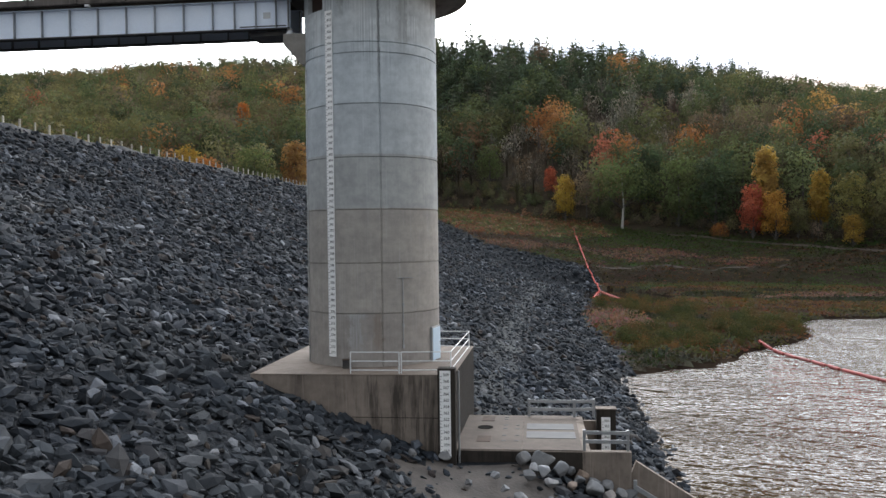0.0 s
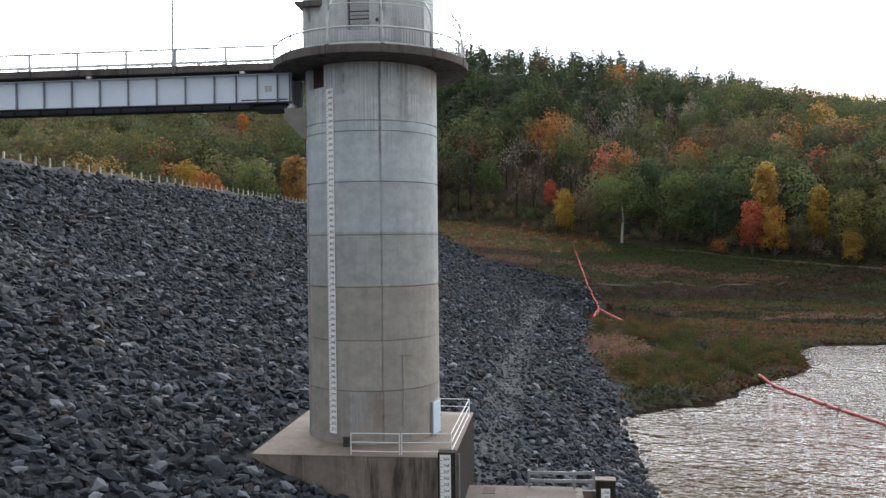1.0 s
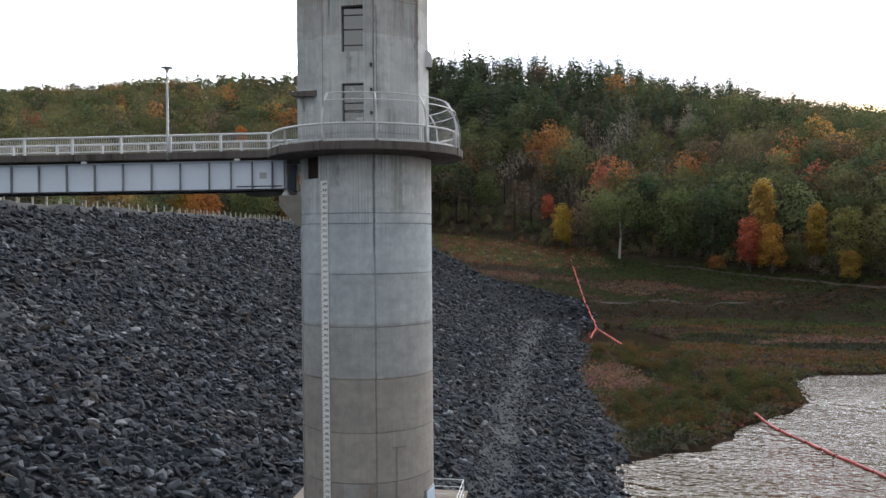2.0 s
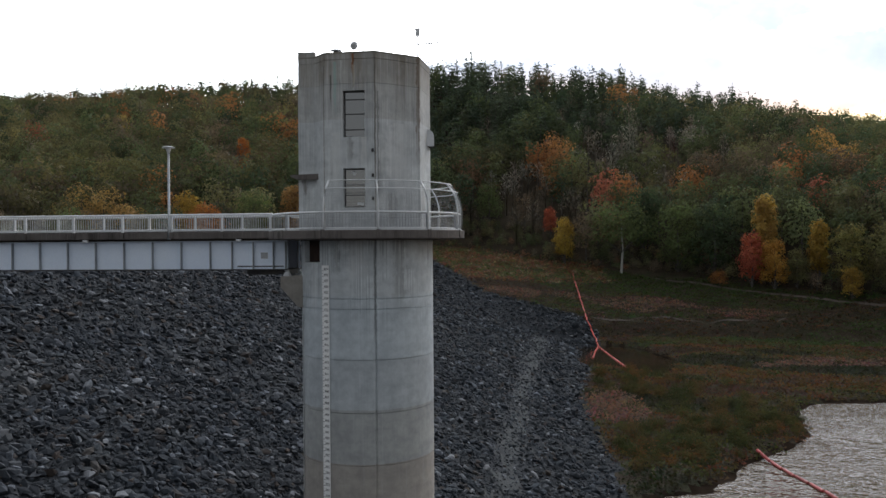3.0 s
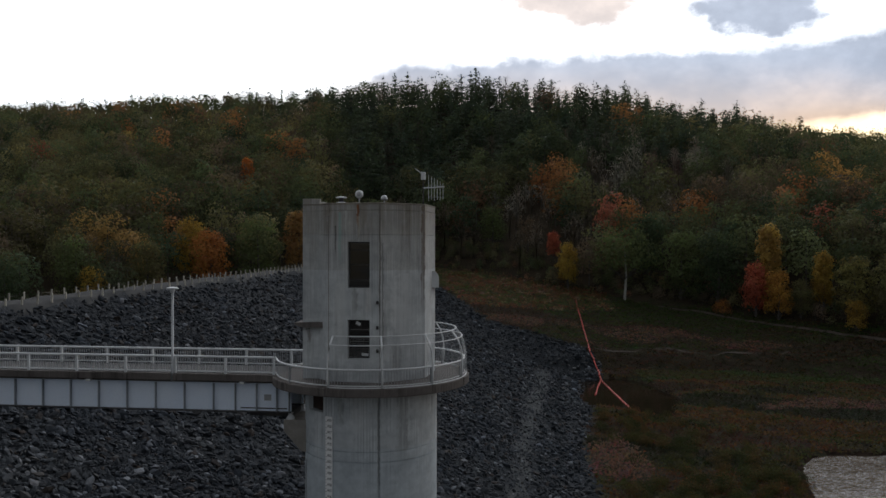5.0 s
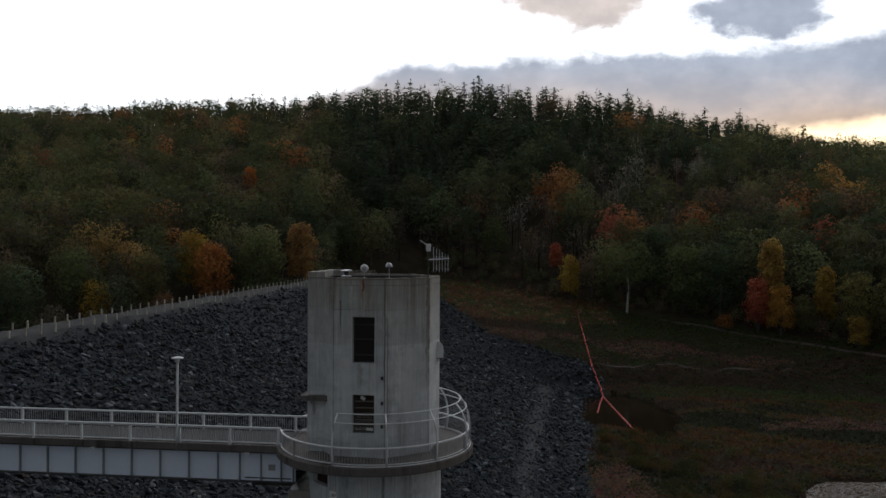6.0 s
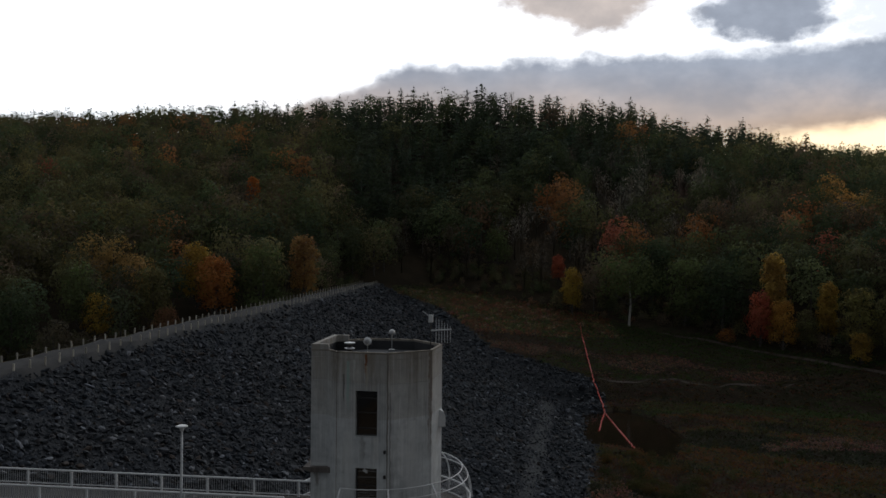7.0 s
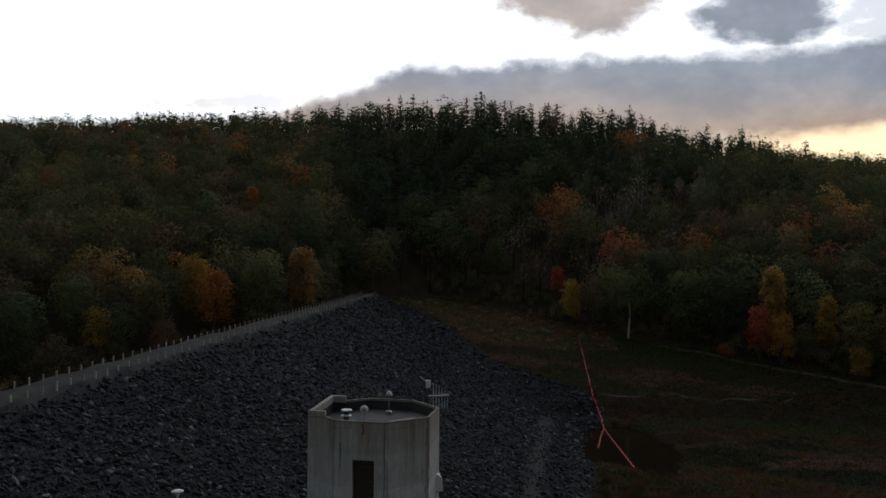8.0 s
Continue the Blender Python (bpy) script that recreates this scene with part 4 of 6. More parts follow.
for z, r, nm in ((24.0, 0.055, "top_rail"), (23.20, 0.032, "bottom_rail")):
    bm = bmesh.new()
    tube(bm, arc(RR, z, -161, 161), r, 8)
    part(nm, bm, WHITE_STEEL, rail, smooth=True)
for k in range(10):
    deg = -132.6 + 30 * k
    if abs(deg) > 160:
        continue
    bm = bmesh.new()
    tube(bm, [polar(RR, deg, 23.08), polar(RR, deg, 24.0)], 0.055, 8)
    part("post", bm, GALV, rail)
for k in range(11):
    a, b = (-161 if k == 0 else -132.6 + 30 * (k - 1)), min(-132.6 + 30 * k, 161)
    if b <= a:
        continue
    bm = bmesh.new()
    n = int((b - a) / 1.7)
    for i in range(1, n):
        d = a + (b - a) * i / n
        box(bm, (-0.011, -0.006, 23.20), (0.011, 0.006, 23.97), m=pose(0, 0, 0, 0, 0, d + 90) @ pose(0, -RR, 0))
    tagged(part("baluster_panel", bm, GALV, rail), kind="stuff")
CAGE = [(5.28, 23.12), (5.33, 23.6), (5.33, 24.2), (5.24, 24.75), (5.05, 25.2), (4.72, 25.62)]
A0, A1 = -102.6, 62.0
for k in range(6):
    deg = A0 + 30 * k
    bm = bmesh.new()
    tube(bm, [polar(r, deg, z) for r, z in CAGE], 0.05, 8)
    part("cage_rib", bm, WHITE_STEEL, rail, smooth=True)
for r, z in (CAGE[-1], CAGE[4], CAGE[0]):
    bm = bmesh.new()
    tube(bm, arc(r + 0.01, z, A0, A1), 0.03, 6)
    part("cage_hoop", bm, WHITE_STEEL, rail, smooth=True)


def wire_mesh():
    bm = bmesh.new()
    n = int((A1 - A0) / 1.5)
    for i in range(n + 1):
        tube(bm, [polar(r, A0 + (A1 - A0) * i / n, z) for r, z in CAGE], 0.0030, 3)
    for j in range(20):
        t = j / 19 * (len(CAGE) - 1)
        i = min(int(t), len(CAGE) - 2)
        f = t - i
        r, z = (CAGE[i][q] * (1 - f) + CAGE[i + 1][q] * f for q in (0, 1))
        tube(bm, arc(r, z, A0, A1, 4), 0.0030, 3)
    return bm


tagged(part("wire_mesh", wire_mesh(), GALV, rail, "fine wire mesh"), kind="stuff")

# ---- bridge ----
bridge = thing("access_bridge", TL, "pale grey plate-girder footbridge with barred railings", "bridge")
X0, X1 = -4.25, -51.5
bm = bmesh.new()
box(bm, (X1, -1.72, 22.72), (-4.6, 1.72, 23.12), 0.03)
part("deck", bm, CONC_RIM, bridge, "dark-stained concrete deck")
bm = bmesh.new()
box(bm, (X1, -1.5, 23.124), (-4.9, 1.5, 23.15), 0.005)
part("walkway", bm, ASPHALT, bridge, "dark worn walking surface")
bm = bmesh.new()
box(bm, (X1, -1.5, 22.63), (-4.5, 1.5, 22.715))
part("deck_soffit", bm, CONC_DARK, bridge)
for s in (-1, 1):
    bm = bmesh.new()
    y = 1.15 * s
    box(bm, (X1, y - 0.012, 21.04), (X0, y + 0.012, 22.62))
    part("girder_web", bm, GIRDER, bridge, "pale grey painted girder web")
    for z0, z1, w in ((20.98, 21.036, 0.24), (22.565, 22.622, 0.2)):
        bm = bmesh.new()
        box(bm, (X1, y - w, z0), (X0, y - 0.014, z1))
        box(bm, (X1, y + 0.014, z0), (X0, y + w, z1))
        part("flange", bm, GIRDER if z0 > 22 else STEEL_DARK, bridge)
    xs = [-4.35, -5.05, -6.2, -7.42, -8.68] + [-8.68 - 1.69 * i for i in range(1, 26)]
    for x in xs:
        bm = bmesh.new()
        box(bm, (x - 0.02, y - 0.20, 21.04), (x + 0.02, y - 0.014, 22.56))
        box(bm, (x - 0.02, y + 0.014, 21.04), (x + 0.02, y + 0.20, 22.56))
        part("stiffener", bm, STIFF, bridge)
    bm = bmesh.new()
    tube(bm, [(-4.3, y, 20.64), (-4.3, y, 20.72), (-4.3, y, 20.90), (-4.3, y, 20.98)], [0.24, 0.22, 0.10, 0.17], 12)
    part("bearing", bm, WHITE_STEEL, bridge, "white bearing shoe")
bm = bmesh.new()
box(bm, (-7.15, -1.19, 21.16), (-4.5, -1.165, 21.22))
part("stiffener_bar", bm, STEEL_DARK, bridge)
bm = bmesh.new()
box(bm, (-5.8, -1.18, 21.62), (-5.4, -1.164, 21.95))
part("maker_plate", bm, GALV, bridge, "small grey plate on the girder")
for x in (-6.9, -15.85):
    bm = bmesh.new()
    box(bm, (x - 0.13, -1.72, 22.58), (x + 0.13, -1.51, 22.70), 0.01)
    part("bridge_light", bm, WHITE_STEEL, bridge, "small white light box under the deck")
bm = bmesh.new()
box(bm, (-6.7, -0.9, 20.72), (-4.3, 0.9, 20.97))
part("end_cross_beam", bm, STEEL_DARK, bridge)
POSTS = [-5.1, -7.85, -10.75, -13.65, -16.55, -19.45] + [-19.45 - 2.87 * i for i in range(1, 12)]
for s in (-1, 1):
    y = 1.62 * s
    for z, r, nm in ((24.06, 0.060, "top_rail"), (23.24, 0.034, "bottom_rail")):
        bm = bmesh.new()
        tube(bm, [(X1, y, z), (-4.95 if s < 0 else -4.4, y, z)], r, 8)
        part(nm, bm, WHITE_STEEL, bridge)
    for x in POSTS:
        bm = bmesh.new()
        box(bm, (x - 0.06, y - 0.06, 22.75), (x + 0.06, y + 0.06, 24.05), 0.012)
        part("post", bm, WHITE_STEEL, bridge)
        bm = bmesh.new()
        box(bm, (x - 0.13, y + 0.105 * s, 22.74), (x + 0.13, y + 0.20 * s, 23.10), 0.01)
        part("post_bracket", bm, CONC_RIM, bridge)
    for a, b in zip(POSTS, POSTS[1:]):
        bm = bmesh.new()
        n = 20
        for i in range(1, n):
            x = a + (b - a) * i / n
            box(bm, (x - 0.012, y - 0.012, 23.24), (x + 0.012, y + 0.012, 24.04))
        tagged(part("baluster_panel", bm, GALV, bridge), kind="stuff")
bm = bmesh.new()
box(bm, (-55.5, -3.2, 17.5), (-51.52, 3.2, 22.95), 0.05)
part("abutment", bm, CONC_BASE, bridge, "concrete abutment at the crest")

# lamp on the bridge
lamp = thing("bridge_lamp", TL @ pose(-10.85, -1.74, 22.7), "slim grey lamp post with a flat round head", "street lamp")
bm = bmesh.new()
tube(bm, [(0, 0, 0), (0, 0, 0.7), (0, 0, 0.72), (0, 0, 4.84)], [0.095, 0.095, 0.072, 0.062], 10)
part("pole", bm, GALV, lamp, smooth=True)
bm = bmesh.new()
lathe(bm, [(0.0, 4.82), (0.08, 4.84), (0.13, 5.0), (0.13, 5.08), (0.0, 5.08)], 16)
part("lamp_body", bm, WHITE_STEEL, lamp)
bm = bmesh.new()
lathe(bm, [(0.0, 5.08), (0.33, 5.09), (0.35, 5.13), (0.22, 5.18), (0.0, 5.20)], 24)
part("lamp_cap", bm, WHITE_STEEL, lamp, "flat white cap", smooth=True)


# ---- gauges ----
def numeral(text, size, parent, m):
    cu = bpy.data.curves.new("numeral", "FONT")
    cu.body, cu.size, cu.align_x, cu.align_y = text, size, "CENTER", "CENTER"
    cu.extrude, cu.resolution_u, cu.offset = 0.002, 2, 0.002
    tmp = bpy.data.objects.new("numeral_text", cu)
    scene.collection.objects.link(tmp)
    me = bpy.data.meshes.new_from_object(tmp)
    bpy.data.objects.remove(tmp)
    bpy.data.curves.remove(cu)
    me.name = "numeral"
    me.materials.clear()
    me.materials.append(INK)
    ob = new("numeral", me)
    ob.parent = parent
    ob.matrix_local = m @ pose(0, 0, 0, 90)


def gauge(m, first, last, label, width=0.46):
    """A staff of white boards, a foot to each number; m: the board's foot at height 0 of the datum, facing -y."""
    g = thing("staff_gauge", m, label, "gauge", "water level gauges")
    z0, z1 = (first - 360) * 0.3048 - 0.17, (last - 360) * 0.3048 + 0.25
    n = max(1, round((z1 - z0) / 1.52))
    for i in range(n):
        bm = bmesh.new()
        a, b = z0 + (z1 - z0) * i / n, z0 + (z1 - z0) * (i + 1) / n
        box(bm, (-width / 2, -0.02, a + 0.002), (width / 2, 0.02, b - 0.002))
        part("board", bm, BOARD, g)
    for ft in range(first, last + 1):
        z = (ft - 360) * 0.3048
        numeral(str(ft), 0.19, g, pose(0.05, -0.023, z + 0.05))
        bm = bmesh.new()
        box(bm, (-width / 2 + 0.01, -0.025, z - 0.035), (-width / 2 + 0.12, -0.0205, z - 0.012))
        part("foot_mark", bm, INK, g)
        bm = bmesh.new()
        box(bm, (-width / 2 + 0.01, -0.025, z - 0.175), (-width / 2 + 0.07, -0.0205, z - 0.155))
        part("half_mark", bm, INK, g)
    return g


gauge(TL @ pose(0, 0, 0, 0, 0, -115.0 + 90) @ pose(0, -R_SHAFT - 0.05, 0), 371, 429, "tall white staff gauge with black numbers on the tower")
gauge(TL @ pose(4.70, -6.53, 0), 357, 369, "white staff gauge with black numbers on the dark pier", 0.52)


# ---- on the footing block ----
DECK = 2.68
door = thing("cabinet_door", TL @ pose(0, 0, DECK, 0, 0, -14.0 + 90) @ pose(0, -R_SHAFT - 0.06, 0), "pale blue steel door standing at the foot of the tower", "door")
bm = bmesh.new()
box(bm, (-0.55, -0.05, 0.03), (0.55, 0.06, 1.78), 0.015)
part("door_leaf", bm, PALE_BLUE, door)
bm = bmesh.new()
box(bm, (-0.61, -0.02, 0.0), (-0.555, 0.10, 1.84))
box(bm, (0.555, -0.02, 0.0), (0.61, 0.10, 1.84))
box(bm, (-0.555, -0.02, 1.785), (0.555, 0.10, 1.84))
part("door_frame", bm, GALV, door)
bm = bmesh.new()
tube(bm, [(0.42, -0.05, 0.95), (0.42, -0.11, 0.95), (0.30, -0.11, 0.95)], 0.015, 6)
part("handle", bm, STEEL_DARK, door)

conduit = thing("conduit_pipe", TL @ pose(0, 0, DECK, 0, 0, -54.5 + 90) @ pose(0, -R_SHAFT - 0.04, 0), "thin grey conduit with fittings on the tower's foot", "pipe")
bm = bmesh.new()
tube(bm, [(0, 0, 0.9), (0, 0, 4.6)], 0.03, 8)
part("pipe", bm, GALV, conduit)
bm = bmesh.new()
box(bm, (-0.30, -0.01, 4.585), (0.62, 0.03, 4.615))
part("cross_bar", bm, GALV, conduit)
for z in (1.0, 2.1, 3.2):
    bm = bmesh.new()
    box(bm, (-0.055, -0.05, z - 0.09), (0.055, 0.04, z + 0.09), 0.01)
    part("junction_box", bm, GALV, conduit)
crate = thing("valve_box", TL @ pose(-0.72, -4.0, DECK, 0, 0, 12), "small black box standing on the concrete block", "box")
bm = bmesh.new()
box(bm, (-0.17, -0.15, 0), (0.17, 0.15, 0.42), 0.015)
part("body", bm, STEEL_DARK, crate)
bm = bmesh.new()
box(bm, (-0.19, -0.17, 0.424), (0.19, 0.17, 0.47), 0.01)
part("lid", bm, RUST, crate)


def pipe_rail(name, pts, height, label, rails=3, r=0.025, mat=None, sub=0.0):
    """Posts at each point and level rails between them."""
    g = thing(name, Matrix.Translation(TL @ Vector(pts[0])) @ TL.to_3x3().to_4x4(), label, "railing")
    o = Vector(pts[0])
    loc = [Vector(p) - o for p in pts]
    for p in loc:
        bm = bmesh.new()
        tube(bm, [p, p + Vector((0, 0, height))], r * 1.15, 8)
        part("post", bm, mat or WHITE_STEEL, g)
    for a, b in zip(loc, loc[1:]):
        for i in range(rails):
            z = Vector((0, 0, height - i * (height - 0.16) / max(1, rails - 1)))
            bm = bmesh.new()
            tube(bm, [a + z, b + z], r, 8)
            part("rail", bm, mat or WHITE_STEEL, g)
    return g


pipe_rail("guard_railing", [(-0.12, -5.55, DECK), (2.32, -5.55, DECK)], 1.05, "white three-bar pipe railing on the concrete block")
pipe_rail("guard_railing", [(2.42, -5.5, DECK), (4.86, -5.3, DECK), (5.05, 3.4, DECK), (2.4, 3.6, DECK)], 1.05, "white three-bar pipe railing round the block's corner")

# ---- the lower slab ----
SLAB = -0.95
slab = thing("outlet_slab", TL, "tan concrete slab with hatches above the outlet", "slab", kind="structure")
bm = bmesh.new()
prism(bm, [(4.9, -5.85), (11.6, -5.85), (11.6, 1.8), (5.15, 1.8)], -5.6, SLAB, 0.03)
part("slab_body", bm, CONC_BASE, slab)
bm = bmesh.new()
prism(bm, [(4.92, -5.82), (8.3, -5.82), (8.3, 1.78), (5.16, 1.78)], SLAB, SLAB + 0.035)
part("tan_screed", bm, CONC_SLAB, slab)
bm = bmesh.new()
prism(bm, [(8.32, -5.82), (11.2, -5.82), (11.2, 1.78), (8.32, 1.78)], SLAB, SLAB + 0.05)
part("grating_cover", bm, CONC_SLAB, slab)
for y0, y1, m in ((-3.6, -2.2, COVER), (-1.7, -0.4, COVER)):
    bm = bmesh.new()
    box(bm, (8.5, y0, SLAB + 0.052), (11.0, y1, SLAB + 0.075), 0.005)
    part("steel_cover", bm, m, slab, "pale steel cover plate")
for y0 in (0.2, -4.4):
    bm = bmesh.new()
    box(bm, (6.0, y0, SLAB + 0.036), (6.7, y0 + 1.2, SLAB + 0.055))
    part("hatch", bm, RUST, slab, "brown steel hatch")
bm = bmesh.new()
lathe(bm, [(0.0, 0.0), (0.30, 0.0), (0.30, 0.02), (0.42, 0.02), (0.42, 0.0)], 24)
bmesh.ops.transform(bm, matrix=pose(6.28, -1.3, SLAB + 0.045), verts=bm.verts)
part("round_hatch", bm, HOLE, slab, "dark round opening with a steel ring")
# front face, darker than the slab body
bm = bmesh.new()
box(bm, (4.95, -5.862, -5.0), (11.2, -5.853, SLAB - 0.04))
part("slab_face", bm, CONC_DARK, slab, "dark face of the slab")
for x, ys in ((7.25, (-4.2, -3.1, -1.6, -0.8, 0.6, 1.1)), (9.0 - 1.1, (-4.2, -3.1, -1.6, -0.8))):
    for y in ys:
        bm = bmesh.new()
        box(bm, (x, y, SLAB + 0.036), (x + 0.22, y + 0.16, SLAB + 0.052))
        part("lifting_socket", bm, STEEL_DARK, slab)
# the gate slot beside it, with its far pier
bm = bmesh.new()
box(bm, (11.6, -5.85, -5.6), (13.5, -5.45, SLAB), 0.02)
box(bm, (13.15, -5.44, -5.6), (13.5, 2.5, -3.3), 0.02)
box(bm, (11.6, 2.55, -5.6), (13.14, 2.8, SLAB - 0.4), 0.02)
part("slot_wall", bm, CONC_BASE, slab)
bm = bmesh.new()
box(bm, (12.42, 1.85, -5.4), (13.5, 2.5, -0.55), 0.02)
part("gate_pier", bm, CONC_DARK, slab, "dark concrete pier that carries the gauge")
bm = bmesh.new()
box(bm, (12.37, 1.8, -0.548), (13.55, 2.55, -0.48), 0.01)
part("pier_cap", bm, CONC_BASE, slab)
gauge(TL @ pose(12.93, 1.79, 0), 350, 356, "short white staff gauge with black numbers in the gate slot", 0.5)


def timber_rail(pts, height, label):
    g = thing("timber_railing", Matrix.Translation(TL @ Vector(pts[0])) @ TL.to_3x3().to_4x4(), label, "railing")
    o = Vector(pts[0])
    loc = [Vector(p) - o for p in pts]
    for p in loc:
        bm = bmesh.new()
        box(bm, p + Vector((-0.07, -0.07, 0)), p + Vector((0.07, 0.07, height)), 0.01)
        part("post", bm, GALV, g)
    for a, b in zip(loc, loc[1:]):
        d = b - a
        ang = math.degrees(math.atan2(d.y, d.x))
        for z in (height - 0.12, height * 0.45):
            bm = bmesh.new()
            box(bm, (0, -0.10, z - 0.09), (d.length, -0.06, z + 0.09), 0.008, m=Matrix.Translation(a) @ pose(0, 0, 0, 0, 0, ang))
            part("rail", bm, GALV, g)


timber_rail([(8.6, 1.5, SLAB), (11.15, 1.5, SLAB), (12.25, 1.7, SLAB)], 1.05, "grey two-bar railing behind the slab")
timber_rail([(11.3, -5.6, SLAB), (13.35, -5.6, SLAB)], 1.0, "grey two-bar railing before the gate slot")

# wing wall and rack running down to the water
rack = thing("trash_rack", TL @ pose(13.5, -6.1, -2.0), "slanting grey slatted rack running down into the water", "rack")
bm = bmesh.new()
prof = [(0, -0.05), (0.25, 0.55), (3.9, -1.75), (3.9, -3.6), (0, -3.6)]
lo = [bm.verts.new((x, 0.5, z)) for x, z in prof]
hi = [bm.verts.new((x, 0.85, z)) for x, z in prof]
bm.faces.new(lo)
bm.faces.new(hi[::-1])
for i in range(5):
    j = (i + 1) % 5
    bm.faces.new((lo[j], lo[i], hi[i], hi[j]))
part("wing_wall", bm, CONC_BASE, rack)
for i in range(5):
    bm = bmesh.new()
    a = pose(0, 0, -0.45 - 0.52 * i, 0, 31, 0)
    box(bm, (0.15, -0.05, -0.11), (4.2, 0.05, 0.11), 0.01, m=a)
    part("slat", bm, GALV, rack)
bm = bmesh.new()
box(bm, (0.05, 0.0, -3.2), (0.22, 0.12, -0.2), 0.01)
part("rack_post", bm, GALV, rack)

# ---- boulders beside the slab ----
def boulder(x, y, size, k, turn, lift=0.3, label="rounded grey boulder beside the concrete slab"):
    bm = bmesh.new()
    bmesh.ops.create_icosphere(bm, subdivisions=3, radius=1.0)
    cut = [Vector((math.sin(k * 2.1 + i * 1.9), math.cos(k * 1.3 + i * 2.7), math.sin(k + i * 1.1))).normalized() for i in range(7)]
    for v in bm.verts:
        for i, c in enumerate(cut):
            over = v.co.dot(c) - (0.48 + 0.05 * i)
            if over > 0:
                v.co -= c * over * 0.96
        v.co += 0.07 * noise.noise_vector(v.co * 1.6 + Vector((k * 3.1, turn, 0))) + 0.03 * noise.noise_vector(v.co * 6 + Vector((k, 0, 0)))
        v.co = Vector((v.co.x * (1 + 0.12 * math.sin(k)), v.co.y * 0.85, v.co.z * (0.74 + 0.1 * math.cos(k * 1.7)))) * size
    me = bpy.data.meshes.new("boulder")
    bm.to_mesh(me)
    bm.free()
    me.materials.append(BOULDER)
    me.shade_smooth()
    ob = new("boulder", me)
    ob.matrix_world = pose(x, y, ground_at(x, y) + size * lift, turn % 25, turn % 17, turn)
    return tagged(ob, label, "boulder", "boulders beside the slab")


for i, (x, y, s) in enumerate(((7.6, -7.3, 0.52), (8.5, -7.6, 0.80), (8.0, -8.3, 0.42), (8.4, -8.8, 0.50), (9.25, -8.1, 0.66), (9.85, -7.4, 0.44), (10.1, -8.2, 0.46), (10.35, -7.5, 0.52), (10.7, -8.6, 0.66),
                               (10.9, -7.7, 0.42), (11.5, -7.7, 0.55), (12.0, -8.2, 0.52), (11.4, -8.8, 0.5), (7.7, -9.2, 0.5), (8.6, -9.8, 0.42), (12.6, -7.6, 0.46), (9.6, -9.3, 0.4))):
    boulder(x, y, s * 0.80, i, 37 * i, 0.40)
for i, (x, y, s) in enumerate(((3.9, -7.0, 0.36), (2.4, -8.6, 0.34), (1.2, -8.9, 0.42), (6.2, -9.0, 0.3), (6.5, -10.4, 0.26), (4.9, -9.6, 0.22), (7.1, -11.2, 0.3))):
    boulder(x, y, s, i + 2, 53 * i + 20, 0.25, "pale broken boulder on the silty dirt")

# ---- on the roof of the tower ----
ROOF = 31.80


def roof_vent(x, y, h, r):
    v = thing("roof_vent", TL @ pose(x, y, ROOF), "white mushroom roof vent on the tower", "vent", "roof vents")
    bm = bmesh.new()
    tube(bm, [(0, 0, 0), (0, 0, h)], r * 0.45, 10)
    part("pipe", bm, STEEL_DARK, v)
    bm = bmesh.new()
    lathe(bm, [(0, h - 0.05), (r, h - 0.05), (r, h), (r * 0.5, h + 0.03), (0, h + 0.04)], 16)
    part("cap", bm, WHITE_STEEL, v)
    bm = bmesh.new()
    lathe(bm, [(0, h - 0.34), (r * 0.9, h - 0.34), (r * 0.95, h - 0.30), (r * 0.5, h - 0.26), (0, h - 0.25)], 16)
    part("collar", bm, WHITE_STEEL, v)


roof_vent(-1.18, -2.2, 0.98, 0.30)
globe = thing("round_lamp", TL @ pose(-0.12, -2.6, ROOF), "round white floodlight on a short stem", "lamp")
bm = bmesh.new()
tube(bm, [(0, 0, 0), (0, 0, 1.0)], 0.03, 8)
part("stem", bm, GALV, globe)
bm = bmesh.new()
bmesh.ops.create_uvsphere(bm, u_segments=16, v_segments=10, radius=0.22, matrix=pose(0, 0, 1.1))
bmesh.ops.scale(bm, vec=(1, 0.6, 1), verts=bm.verts)
part("shell", bm, WHITE_STEEL, globe, smooth=True)
bm = bmesh.new()
lathe(bm, [(0, -0.03), (0.1, -0.03), (0.12, 0.0), (0, 0.02)], 14)
bmesh.ops.transform(bm, matrix=pose(0, -0.135, 1.1, 90), verts=bm.verts)
part("lens", bm, GALV, globe)
dome = thing("sensor_dome", TL @ pose(0.36, 1.9, ROOF), "pale domed sensor on a post above the roof", "sensor")
bm = bmesh.new()
tube(bm, [(0, 0, 0), (0, 0, 1.05)], 0.03, 8)
part("post", bm, GALV, dome)
bm = bmesh.new()
lathe(bm, [(0, 1.04), (0.20, 1.04), (0.21, 1.10), (0.17, 1.23), (0.08, 1.31), (0, 1.33)], 18)
part("dome", bm, GALV, dome, smooth=True)
bm = bmesh.new()
box(bm, (-0.18, -0.15, 0), (0.18, 0.15, 0.16), 0.02)
part("base_box", bm, GALV, dome)
mast = thing("antenna_mast", TL @ pose(3.0, -0.55, ROOF), "mast with a white box and a grid aerial", "antenna")
bm = bmesh.new()
tube(bm, [(0, 0, 0), (0, 0, 2.35)], 0.035, 8)
part("pole", bm, STEEL_DARK, mast)
bm = bmesh.new()
box(bm, (-0.12, -0.10, 2.0), (0.12, 0.10, 2.42), 0.02)
part("white_box", bm, WHITE_STEEL, mast)
bm = bmesh.new()
